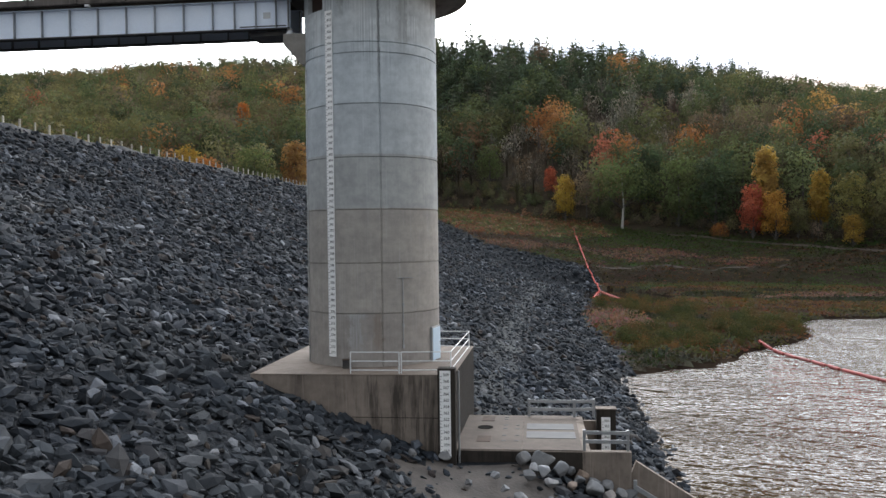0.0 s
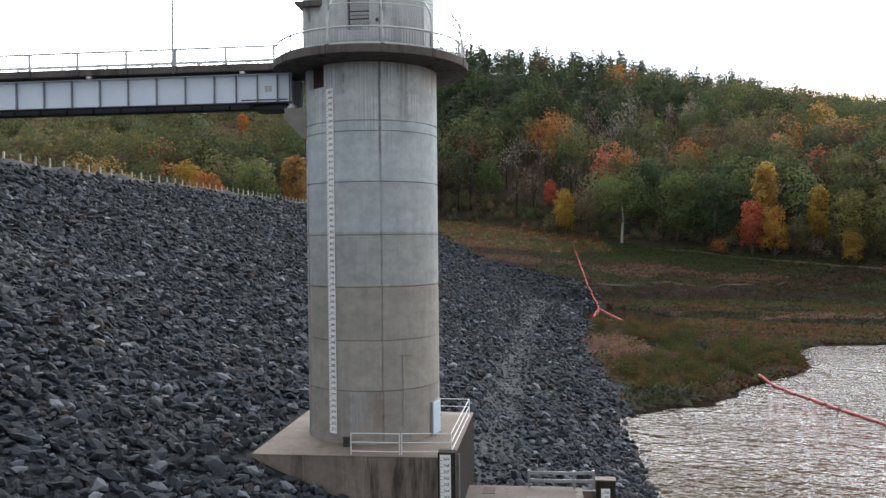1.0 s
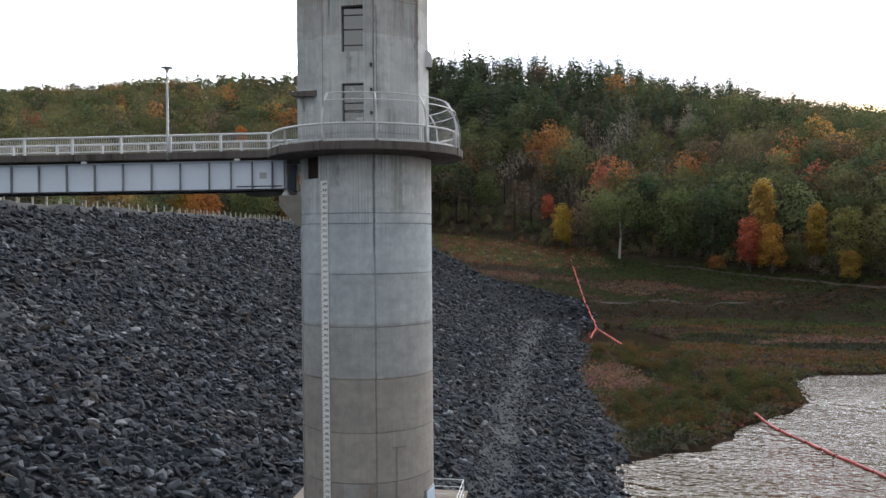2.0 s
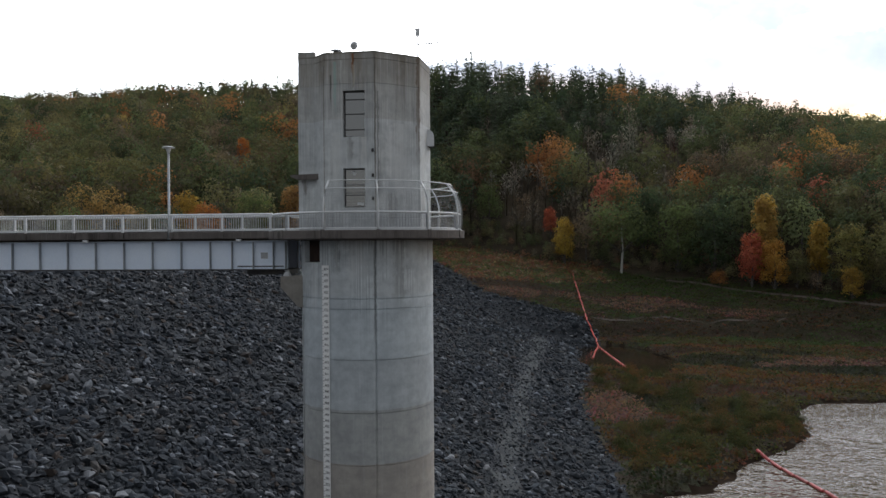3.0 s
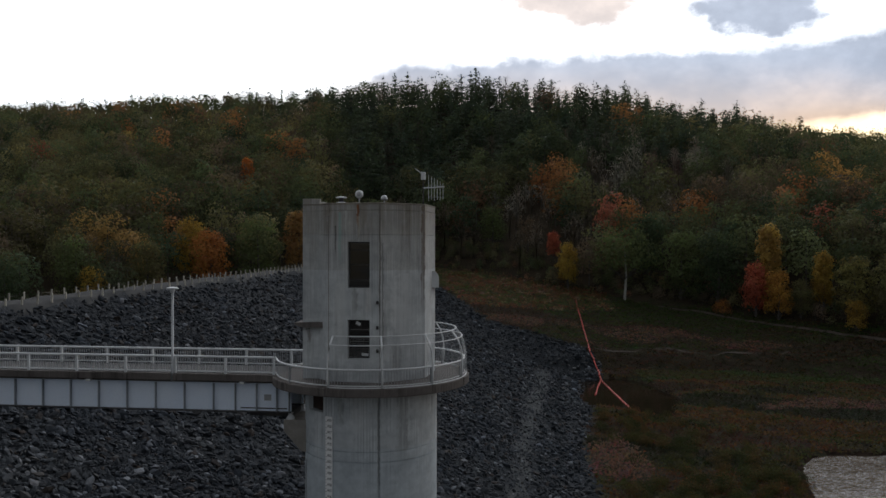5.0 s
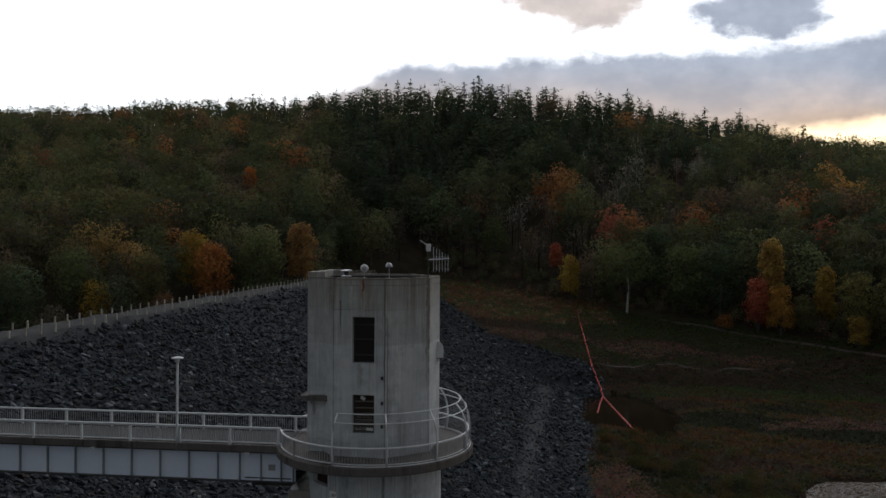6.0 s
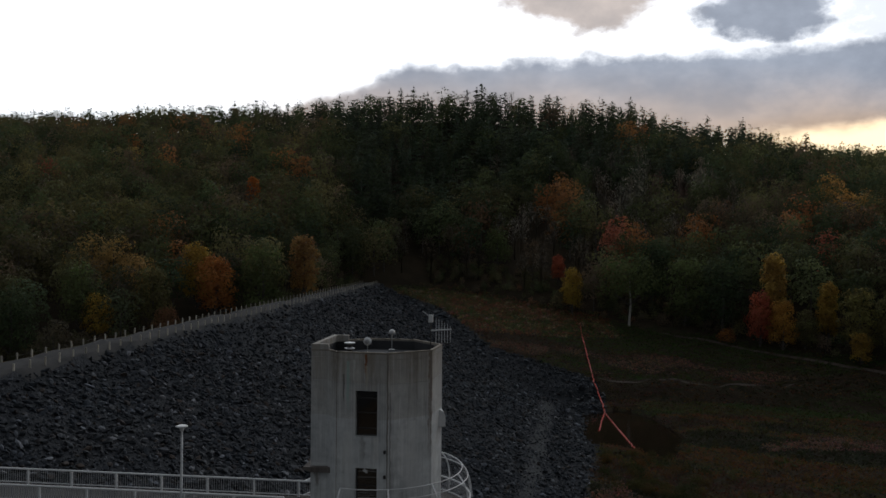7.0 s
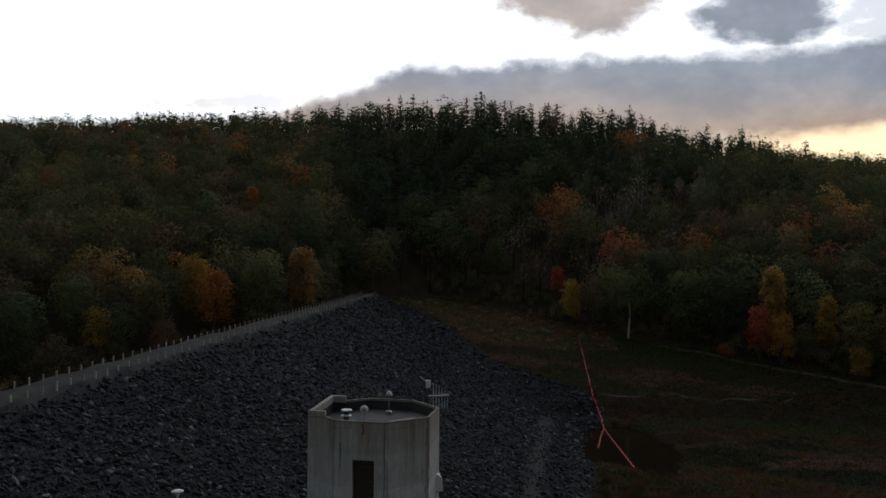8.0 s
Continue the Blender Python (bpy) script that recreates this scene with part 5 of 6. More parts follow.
tube(bm, [(-0.1, 0, 2.35), (-0.45, -0.1, 2.62)], 0.022, 6)
part("side_arm", bm, WHITE_STEEL, mast)
bm = bmesh.new()
tube(bm, [(0, 0, 1.55), (1.15, 0.1, 1.62)], 0.04, 6)
part("boom", bm, WHITE_STEEL, mast)
for i in range(6):
    bm = bmesh.new()
    x = 0.28 + 0.16 * i
    tube(bm, [(x, 0.09, 0.86 + 0.05 * (i % 2)), (x, 0.09, 2.26 - 0.09 * i)], 0.014, 5)
    part("aerial_rod", bm, WHITE_STEEL, mast)
for z in (1.05, 1.70):
    bm = bmesh.new()
    tube(bm, [(0.26, 0.09, z), (1.1, 0.09, z)], 0.012, 5)
    part("aerial_bar", bm, GALV, mast)
plank = thing("roof_plank", TL @ pose(1.5, 0.2, ROOF, 0, 0, 42), "pale loose board lying on the tower roof", "board")
bm = bmesh.new()
box(bm, (-0.82, -0.12, 0), (0.82, 0.12, 0.05), 0.008)
part("board", bm, WOOD_GREY, plank)
hood = thing("vent_hood", TL @ pose(0, 0, 27.85, 0, 0, 13), "white sheet-metal vent hood fixed to the tower's side", "vent")
bm = bmesh.new()
prof = [(3.30, 0.0), (3.74, 0.0)] + [(3.34 + 0.40 * math.cos(a), 0.52 + 0.43 * math.sin(a)) for a in (0, 0.3, 0.6, 0.9, 1.2, 1.57)] + [(3.30, 0.95)]
lo = [bm.verts.new((x, -0.45, z)) for x, z in prof]
hi = [bm.verts.new((x, 0.45, z)) for x, z in prof]
bm.faces.new(lo)
bm.faces.new(hi[::-1])
for i in range(len(prof)):
    j = (i + 1) % len(prof)
    bm.faces.new((lo[j], lo[i], hi[i], hi[j]))
part("cowl", bm, WHITE_STEEL, hood)
bm = bmesh.new()
box(bm, (3.34, -0.40, -0.03), (3.74, 0.40, -0.004))
part("grille", bm, STEEL_DARK, hood)

# ---- posts along the crest ----
def crest_post(m):
    p = new("guard_post", POST_MESH)
    p.matrix_world = m
    return tagged(p, "short bleached timber guard post on the dam's crest", "post", "guard posts on the crest")


bm = bmesh.new()
box(bm, (-0.09, -0.11, -0.3), (0.09, 0.11, 0.90), 0.02)
POST_MESH = bpy.data.meshes.new("guard_post")
bm.to_mesh(POST_MESH)
bm.free()
POST_MESH.materials.append(POST_WOOD)
for side, off in (("near", -0.55), ("far", -6.0)):
    y = 18.0
    while y < 268:
        x = crest_edge(y) + off
        crest_post(pose(x, y, float(crest_height(np.array(y))), random.uniform(-2, 2), random.uniform(-2, 2), -6 + random.uniform(-4, 4)) @ Matrix.Diagonal((1, 1, random.uniform(0.92, 1.06), 1)))
        y += 3.05
    wire = thing("guard_cable", pose(crest_edge(18) + off, 18, 22.9), "steel cable strung along the guard posts", "cable", "guard cables")
    bm = bmesh.new()
    pts = []
    for i in range(45):
        yy = 18 + 250 * i / 44
        pts.append((crest_edge(yy) - crest_edge(18) + 0.10, yy - 18, float(crest_height(np.array(yy))) - 22.9 + 0.52))
    tube(bm, pts, 0.010, 5)
    part("cable", bm, STEEL_DARK, wire)

kiosk = thing("sign_kiosk", pose(-29.5, 274, ground_at(-29.5, 274)), "small roofed timber notice stand at the end of the crest", "kiosk")
for x in (-1.1, 1.1):
    bm = bmesh.new()
    box(bm, (x - 0.09, -0.09, -0.2), (x + 0.09, 0.09, 2.3), 0.01)
    part("post", bm, WOOD_GREY, kiosk)
bm = bmesh.new()
box(bm, (-1.0, -0.05, 1.0), (1.0, 0.05, 1.9), 0.01)
part("notice_board", bm, WOOD_GREY, kiosk)
for s in (-1, 1):
    bm = bmesh.new()
    box(bm, (-1.7, -0.02, -0.04), (1.7, 0.75, 0.04), 0.01, m=pose(0, 0, 2.62, 0, 0, 0 if s > 0 else 180) @ pose(0, 0, 0, -28))
    part("roof_board", bm, WOOD_GREY, kiosk)
for i in range(9):
    x, y = -14 + 1.6 * i, 276 + 0.6 * math.sin(i * 2)
    boulder(x, y, 0.55 + 0.2 * math.sin(i * 3.1), i, 41 * i, 0.35, "pale boulder blocking the road's end")

# ---- debris booms ----
def boom(pts, label, r, paint):
    """A line of floats strung on a chain; pts: (x, y), lying on the ground, or afloat where that is under water."""
    def rest(x, y):
        return max(ground_at(x, y) + 0.45, LAKE + 0.10)
    g = thing("debris_boom", pose(*pts[0], rest(*pts[0])), label, "boom", "debris booms")
    o = g.matrix_world.translation
    line = [Vector((*p, 0)) for p in pts]
    seg = 3.0
    carry = 0.0
    for a, b in zip(line, line[1:]):
        L = (b - a).length
        d = (b - a) / L
        s = carry
        while s + seg * 0.5 < L:
            p, q = a + d * s, a + d * min(s + seg * 0.95, L)
            off = 0.12 * math.sin(s * 1.9)
            e = []
            for c, k in ((p, -off), (q, off)):
                c = c + Vector((-d.y, d.x, 0)) * k
                e.append(Vector((c.x, c.y, rest(c.x, c.y))) - o)
            bm = bmesh.new()
            u = (e[1] - e[0]).normalized() * 0.08
            tube(bm, [e[0], e[0] + u, e[1] - u, e[1]], [r * 0.5, r, r, r * 0.5], 8)
            part("float", bm, paint, g)
            s += seg
        carry = s - L
    bm = bmesh.new()
    tube(bm, [Vector((p.x, p.y, rest(p.x, p.y) - 0.1)) - o for p in line], 0.04, 5)
    part("chain", bm, STEEL_DARK, g)


boom([(49.3, 238), (48.1, 227.4), (46.6, 206), (45.5, 188), (45.9, 184.5), (46.1, 181), (45.3, 172), (44.9, 152), (44.5, 131)], "orange-red debris boom lying down the bank into the pool", 0.19, ORANGE)
boom([(45.5, 171.5), (42.5, 160), (39.9, 149)], "short orange-red boom drawn to the dam's toe", 0.17, ORANGE)
boom([(44.4, 58.8), (45.0, 55.6), (45.5, 49.8), (46.4, 41.4), (47.4, 33.5), (49.5, 20), (54, 2), (62, -20)], "dull red debris boom floating on the lake", 0.20, DULL_RED)


# ---- trees ----
def card_cloud(centres, normals, size, spread=0.5):
    """Small three-cornered leaf sprays at the given points, roughly facing outwards, with rounded normals."""
    n = len(centres)
    nm = normals + rng.normal(0, spread, (n, 3))
    nm /= np.linalg.norm(nm, axis=1)[:, None]
    a = np.cross(nm, rng.normal(size=(n, 3)))
    a /= np.linalg.norm(a, axis=1)[:, None]
    b = np.cross(nm, a)
    s = (size * rng.uniform(0.6, 1.35, n))[:, None]
    k = rng.uniform(0.6, 1.0, n)[:, None]
    V = np.stack([centres - a * s, centres + a * s * k - b * s * 0.5, centres + b * s * k * 1.2], 1)
    soft = normals / np.maximum(np.linalg.norm(normals, axis=1)[:, None], 1e-6) + 0.7 * nm
    soft /= np.linalg.norm(soft, axis=1)[:, None]
    return V.reshape(-1, 3), np.arange(3 * n).reshape(n, 3), np.repeat(soft, 3, 0)


def crown_points(n, lobes):
    """Points over the outsides of the lobes (x, y, z, radius, squash), thinner beneath; also each one's lobe."""
    lobes = np.array(lobes)
    w = lobes[:, 3] ** 2
    pick = rng.choice(len(lobes), n, p=w / w.sum())
    d = rng.normal(size=(n, 3))
    d[:, 2] = np.where(d[:, 2] < -0.2, -d[:, 2] * rng.uniform(-0.6, 1, n), d[:, 2])
    d /= np.linalg.norm(d, axis=1)[:, None]
    r = lobes[pick, 3] * rng.uniform(0.5, 1.08, n) ** 0.5
    p = lobes[pick, :3] + d * r[:, None] * np.stack([np.ones(n), np.ones(n), lobes[pick, 4]], -1)
    mid = p - [0, 0, lobes[:, 2].mean()]
    mid /= np.maximum(np.linalg.norm(mid, axis=1)[:, None], 1e-6)
    return p, d + 0.6 * mid, pick


def leafy_lobes(width, low, count=9, clump=1.0):
    """Lobes of a broad crown, for a tree of height 1."""
    out = [(0, 0, low + (1 - low) * 0.50, width * 0.34, 0.9 * (1 - low) / width)]
    for i in range(count):
        a = i * 2.4 + rng.uniform(-0.4, 0.4)
        t = (i + 0.5) / count
        z = low + (1 - low) * (0.14 + 0.74 * t)
        rad = width * 0.5 * (0.72 - 0.62 * abs(t - 0.38)) * rng.uniform(0.7, 1.15)
        out.append((rad * math.cos(a), rad * math.sin(a), z, width * clump * rng.uniform(0.24, 0.35), rng.uniform(0.75, 1.0) * max(1.0, 0.55 * (1 - low) / width)))
    return out


def leafy_shape(cards, width=0.58, low=0.22, size=0.033):
    p, d, _ = crown_points(cards, leafy_lobes(width, low, count=8))
    return card_cloud(p, d, size, 0.45)


def pine_shape(size=0.022, width=0.36, whorls=15, gaps=0.25):
    """A tall white pine: level, feathery boughs in loose tiers round a straight stem."""
    C, D = [], []
    bald = rng.uniform(0.06, 0.22)
    for i in range(whorls):
        t = i / (whorls - 1)
        z = bald + (0.985 - bald) * t
        r = width * 0.5 * (0.20 + 0.92 * (1.0 - t) ** 0.50) * rng.uniform(0.60, 1.15) * (0.75 + 0.25 * min(1, t * 5))
        boughs = max(4, int(8 - 4 * t))
        a0 = rng.uniform(0, 6.28)
        for b in range(boughs):
            if rng.uniform() < gaps:
                continue
            a = a0 + 6.283 * b / boughs + rng.uniform(-0.3, 0.3)
            long = rng.uniform(0.55, 1.12)
            k = max(4, int(r * long / 0.0120))
            rise = rng.uniform(-0.05, 0.30)
            drop = rng.normal(0, 0.026)
            for j in range(k):
                q = long * (j + 0.6) / k
                side = rng.normal(0, 0.13 * r * (1.15 - abs(q - 0.6)))
                C.append((r * q * math.cos(a) - side * math.sin(a), r * q * math.sin(a) + side * math.cos(a), z + drop + rise * r * q * q + rng.normal(0, 0.007)))
                D.append((0.45 * math.cos(a), 0.45 * math.sin(a), 1.0))
    return card_cloud(np.array(C), np.array(D), size, 0.75)


def bare_shape():
    """Stem and thin ascending branches, leafless."""
    bm = bmesh.new()
    tube(bm, [(0, 0, 0), (0.004, 0.004, 0.5), (0, 0.008, 0.98)], [0.014, 0.010, 0.003], 4)
    for i in range(16):
        a, z = i * 2.4, 0.38 + 0.55 * i / 16
        L = 0.22 * (1.1 - z) + 0.05
        d = Vector((math.cos(a), math.sin(a), 1.1 + rng.uniform(-0.2, 0.5))).normalized()
        q = Vector((0, 0, z))
        tube(bm, [q, q + d * L * 0.6, q + d * L + Vector((0, 0, 0.02))], [0.006, 0.005, 0.002], 3)
        for s in (-1, 1):
            e = Vector((math.cos(a + 0.6 * s), math.sin(a + 0.6 * s), 1.2)).normalized()
            tube(bm, [q + d * L * 0.5, q + d * L * 0.5 + e * L * 0.6], [0.003, 0.001], 3)
    bmesh.ops.triangulate(bm, faces=bm.faces[:])
    bm.verts.index_update()
    V = np.array([v.co[:] for v in bm.verts])
    F = np.array([[v.index for v in f.verts] for f in bm.faces])
    bm.free()
    # sprays of fine twigs
    p, d, _ = crown_points(230, leafy_lobes(0.42, 0.30))
    CV, CF, CN = card_cloud(p, d, 0.013)
    out = V * [1, 1, 0.05]
    out = out / np.maximum(np.linalg.norm(out, axis=1)[:, None], 1e-6) + [0, 0, 0.2]
    return np.concatenate([V, CV]), np.concatenate([F, CF + len(V)]), np.concatenate([out, CN])


def stem_shape(r=0.013, top=0.85):
    a = np.arange(5) * 2 * math.pi / 5
    ring = np.stack([np.cos(a), np.sin(a), np.zeros(5)], -1)
    V = np.concatenate([ring * r * 1.3 + [0, 0, -0.06], ring * r * 0.9 + [0, 0, 0.4], ring * r * 0.25 + [0, 0, top]])
    F = [[5 * j + i, 5 * j + (i + 1) % 5, 5 * j + 5 + (i + 1) % 5, 5 * j + 5 + i] for j in range(2) for i in range(5)]
    return V, np.array(F)


GREEN, OLIVE, DARK_GREEN, PINE = (0.076, 0.096, 0.046), (0.110, 0.108, 0.054), (0.050, 0.072, 0.042), (0.054, 0.080, 0.058)
YELLOW, ORANGE_LEAF, RUSSET = (0.260, 0.180, 0.046), (0.285, 0.128, 0.046), (0.165, 0.092, 0.058)
RED, BROWN, YGREEN = (0.320, 0.098, 0.064), (0.112, 0.090, 0.066), (0.140, 0.132, 0.056)
BARE_GREY, BARE_BROWN, BARE_PLUM = (0.300, 0.280, 0.275), (0.175, 0.150, 0.136), (0.190, 0.125, 0.130)


EDGE_TREES = (
    (66.0, 236.5, 23.5, 23.0, GREEN, 0.34, "broad green tree with a pale bare trunk", PALE_BARK),
    (48.3, 250.0, 18.0, 8.5, YELLOW, 0.12, "slim yellow autumn tree at the woods' edge", BARK),
    (84.0, 232.0, 25.0, 17.0, GREEN, 0.05, "dense green tree at the woods' edge", BARK),
    (94.5, 226.0, 25.0, 17.0, DARK_GREEN, 0.04, "dense dark green tree beside the meadow track", BARK),
    (76.0, 246.0, 26.0, 14.0, DARK_GREEN, 0.10, "dark green tree behind the meadow", BARK),
    (102.0, 212.5, 18.0, 8.5, RED, 0.06, "scarlet autumn tree by the meadow track", BARK),
    (107.5, 216.0, 27.0, 8.5, (0.270, 0.180, 0.058), 0.10, "tall ochre autumn tree by the meadow track", BARK),
    (107.0, 207.0, 16.0, 9.0, (0.330, 0.190, 0.050), 0.06, "golden-orange autumn tree by the meadow track", BARK),
    (119.0, 203.0, 20.0, 6.5, YELLOW, 0.08, "slim golden autumn tree by the meadow", BARK),
    (125.0, 196.0, 20.0, 12.0, YGREEN, 0.05, "yellowish green tree beside the meadow track", BARK),
    (133.0, 190.0, 22.0, 13.0, OLIVE, 0.05, "olive green tree beside the meadow track", BARK),
    (122.5, 190.0, 10.0, 6.5, YELLOW, 0.05, "small golden tree beside the meadow track", BARK),
    (93.0, 217.0, 5.0, 6.0, ORANGE_LEAF, 0.05, "low orange bush at the meadow's edge", BARK),
    (113.0, 205.0, 12.0, 9.0, OLIVE, 0.03, "olive bush-like tree at the meadow's edge", BARK),
    (45.5, 268.0, 13.0, 6.0, RED, 0.2, "small dark red tree among bare stems", BARK),
    (23.0, 286.0, 17.0, 13.0, GREEN, 0.1, "round green tree among bare stems", BARK),
    (-69.0, 207.0, 22.0, 13.0, ORANGE_LEAF, 0.10, "broad orange autumn tree behind the dam", BARK),
    (-76.5, 213.0, 22.0, 11.0, YELLOW, 0.10, "golden autumn tree behind the dam", BARK),
    (-55.5, 212.0, 25.0, 17.0, GREEN, 0.05, "dense green tree behind the dam", BARK),
    (-45.0, 226.0, 24.0, 11.0, (0.200, 0.120, 0.055), 0.10, "russet tree at the dam's far end", BARK),
    (-78.0, 190.0, 12.0, 9.0, RUSSET, 0.10, "small russet autumn tree behind the dam", BARK),
    (-85.0, 197.0, 20.0, 13.0, OLIVE, 0.08, "olive green tree behind the dam", BARK),
    (-97.0, 187.0, 14.0, 10.0, YELLOW, 0.08, "small golden tree behind the dam", BARK),
    (-103.0, 190.0, 21.0, 15.0, GREEN, 0.06, "dark green tree behind the dam", BARK),
    (-81.0, 304.0, 17.0, 6.5, (0.350, 0.130, 0.040), 0.05, "slim flame-orange tree among the green woods", BARK),
    (-114.0, 172.0, 20.0, 15.0, DARK_GREEN, 0.06, "dark green tree low behind the dam", BARK),
)

# stands of one colour among the woods: middle, reach, hue, share
STANDS = (
    (49, 313, 11, ORANGE_LEAF, 0.55), (58, 292, 12, ORANGE_LEAF, 0.65), (64, 273, 8, RED, 0.55), (72, 274, 10, ORANGE_LEAF, 0.6), (85, 269, 12, (0.220, 0.160, 0.060), 0.6),
    (106, 263, 9, ORANGE_LEAF, 0.7), (118, 271, 10, BROWN, 0.7), (125, 264, 8, (0.215, 0.130, 0.058), 0.7), (137, 271, 8, (0.340, 0.120, 0.045), 0.75), (138, 242, 6, RED, 0.8),
    (147, 269, 7, ORANGE_LEAF, 0.7), (172, 300, 13, (0.320, 0.180, 0.050), 0.6), (154, 238, 7, RED, 0.7), (103, 399, 8, ORANGE_LEAF, 0.5), (160, 262, 8, RUSSET, 0.6),
    (-151, 376, 13, (0.250, 0.180, 0.058), 0.6), (-177, 318, 9, RED, 0.6), (-86, 236, 13, ORANGE_LEAF, 0.4), (-66, 291, 12, RUSSET, 0.4), (-100, 214, 11, (0.250, 0.150, 0.050), 0.5),
    (-120, 260, 16, YGREEN, 0.6), (-150, 290, 18, OLIVE, 0.7), (-190, 350, 20, OLIVE, 0.7), (-112, 330, 16, BROWN, 0.5), (12, 300, 6, RUSSET, 0.7),
)
# leafless stands: middle, half-lengths, share, tone
BARE_STANDS = ((37, 298, 13, 18, 0.92, BARE_GREY), (86, 308, 24, 28, 0.80, BARE_GREY), (103, 318, 9, 14, 0.8, BARE_PLUM), (98, 288, 13, 14, 0.8, BARE_GREY), (22, 268, 36, 20, 0.88, BARE_BROWN),
               (84, 350, 18, 22, 0.4, BARE_GREY), (122, 325, 16, 20, 0.6, BARE_GREY), (-10, 292, 14, 16, 0.6, BARE_BROWN), (118, 292, 14, 10, 0.5, BARE_BROWN))
PINE_X, PINE_Y = [-420, -150, -70, -38, 0, 30, 62, 112, 150, 190, 240, 400], [610, 500, 430, 318, 305, 318, 335, 322, 375, 430, 480, 560]


def woods():
    """The far woods: autumn broadleaf below, pines along the ridge, some bare stems."""
    leafy = [leafy_shape(520, rng.uniform(0.66, 0.92), rng.uniform(0.04, 0.14), 0.031) for _ in range(7)]
    leafy += [leafy_shape(340, rng.uniform(0.66, 0.92), rng.uniform(0.04, 0.14), 0.036) for _ in range(7)]
    leafy += [leafy_shape(860, rng.uniform(0.62, 0.85), rng.uniform(0.04, 0.14), 0.025) for _ in range(7)]
    pines = [pine_shape(0.025, rng.uniform(0.46, 0.72), whorls=int(rng.integers(9, 14)), gaps=rng.uniform(0.12, 0.34)) for _ in range(9)]
    bare = [bare_shape() for _ in range(4)]
    stem = stem_shape()
    xa, ya = scatter(-430, 380, 90, 330, 8.3)
    xb, yb = scatter(-430, 380, 330, 640, 9.3)
    xc, yc = scatter(-120, 240, 300, 480, 9.5)
    thick = yc > np.interp(xc, PINE_X, PINE_Y) + 8
    x, y = np.concatenate([xa, xb, xc[thick]]), np.concatenate([ya, yb, yc[thick]])
    back = np.interp(x, RIDGE_X, RIDGE_Y)
    keep = (y > wood_line(x) + 2) & (np.abs(x) < 0.57 * (y + 46) + 18) & (y < back + 14)
    for ex, ey, eh, ew, *_ in EDGE_TREES:
        keep &= (x - ex) ** 2 + (y - ey) ** 2 > (ew * 0.5 + 2) ** 2
        keep &= ~((np.abs(x - ex - (y - ey) * (ex - 4) / (ey + 46)) < ew * 0.45) & (y < ey) & (y > ey - 30))
    x, y = x[keep], y[keep]
    z = ground_height(x, y)
    t = (y - wood_line(x)) / (np.interp(x, RIDGE_X, RIDGE_Y) - wood_line(x))
    patch = wave(x, y, 0.035, 3) + 0.6 * wave(x, y, 0.011, 1)
    sets = {"leafy": [], "pine": [], "bare": []}
    for i in range(len(x)):
        u, v = rng.uniform(), rng.uniform()
        edge = y[i] - float(np.interp(x[i], PINE_X, PINE_Y)) + 14 * patch[i]
        pine_share = np.clip(0.10 + edge / 40, 0.0, 0.86) if t[i] > 0.2 else 0.0
        bare_share, tone = 0.03, BARE_BROWN
        for bx, by, rx, ry, share, c in BARE_STANDS:
            if ((x[i] - bx) / rx) ** 2 + ((y[i] - by) / ry) ** 2 < 1 + 0.3 * patch[i]:
                bare_share, tone = share, c
        big = 7 if y[i] > 330 else 14 if t[i] < 0.16 else 0
        stand = [(hue, share) for sx, sy, r, hue, share in STANDS if (x[i] - sx) ** 2 + (y[i] - sy) ** 2 < r * r]
        if rng.uniform() < bare_share:
            sets["bare"].append((i, rng.integers(4), rng.uniform(13, 20), tone))
        elif stand and u < stand[0][1]:
            sets["leafy"].append((i, rng.integers(7) + big, rng.uniform(14, 20), stand[0][0]))
        elif u < pine_share:
            sets["pine"].append((i, rng.integers(9), rng.uniform(14, 21), PINE if v < 0.7 else DARK_GREEN))
        else:
            if x[i] < -10:
                table = ((0.30, GREEN), (0.60, OLIVE), (0.74, DARK_GREEN), (0.86, BROWN), (0.96, YGREEN), (0.985, RUSSET), (1, ORANGE_LEAF))
            else:
                table = ((0.42, GREEN), (0.66, DARK_GREEN), (0.84, OLIVE), (0.93, BROWN), (0.97, RUSSET), (1, YGREEN))
            if edge > 0:
                table = ((0.55, DARK_GREEN), (0.85, GREEN), (0.95, OLIVE), (1, BROWN))
            w = np.clip(v + 0.10 * patch[i], 0, 0.999)
            hue = next(c for p, c in table if w <= p)
            sets["leafy"].append((i, rng.integers(7) + big, (1.1 if y[i] > 330 else 1.0) * rng.uniform(13, 21) * (0.9 + 0.15 * (t[i] < 0.3)), hue))
    ux = rng.uniform(-300, 300, 1500)
    uy = wood_line(ux) + rng.uniform(-1, 16, 1500)
    ok = (np.abs(ux) < 0.58 * (uy + 46) + 8) & ~((ux > crest_edge(uy) - 8) & (ux < -6))
    x, y = np.concatenate([x, ux[ok]]), np.concatenate([y, uy[ok]])
    z = ground_height(x, y)
    n0 = len(x) - int(ok.sum())
    for i in range(n0, len(x)):
        v = rng.uniform()
        hue = OLIVE if v < 0.3 else GREEN if v < 0.55 else BROWN if v < 0.9 else RUSSET if v < 0.94 else YGREEN
        sets["leafy"].append((i, rng.integers(7) + 7, rng.uniform(2.0, 6.0), hue))
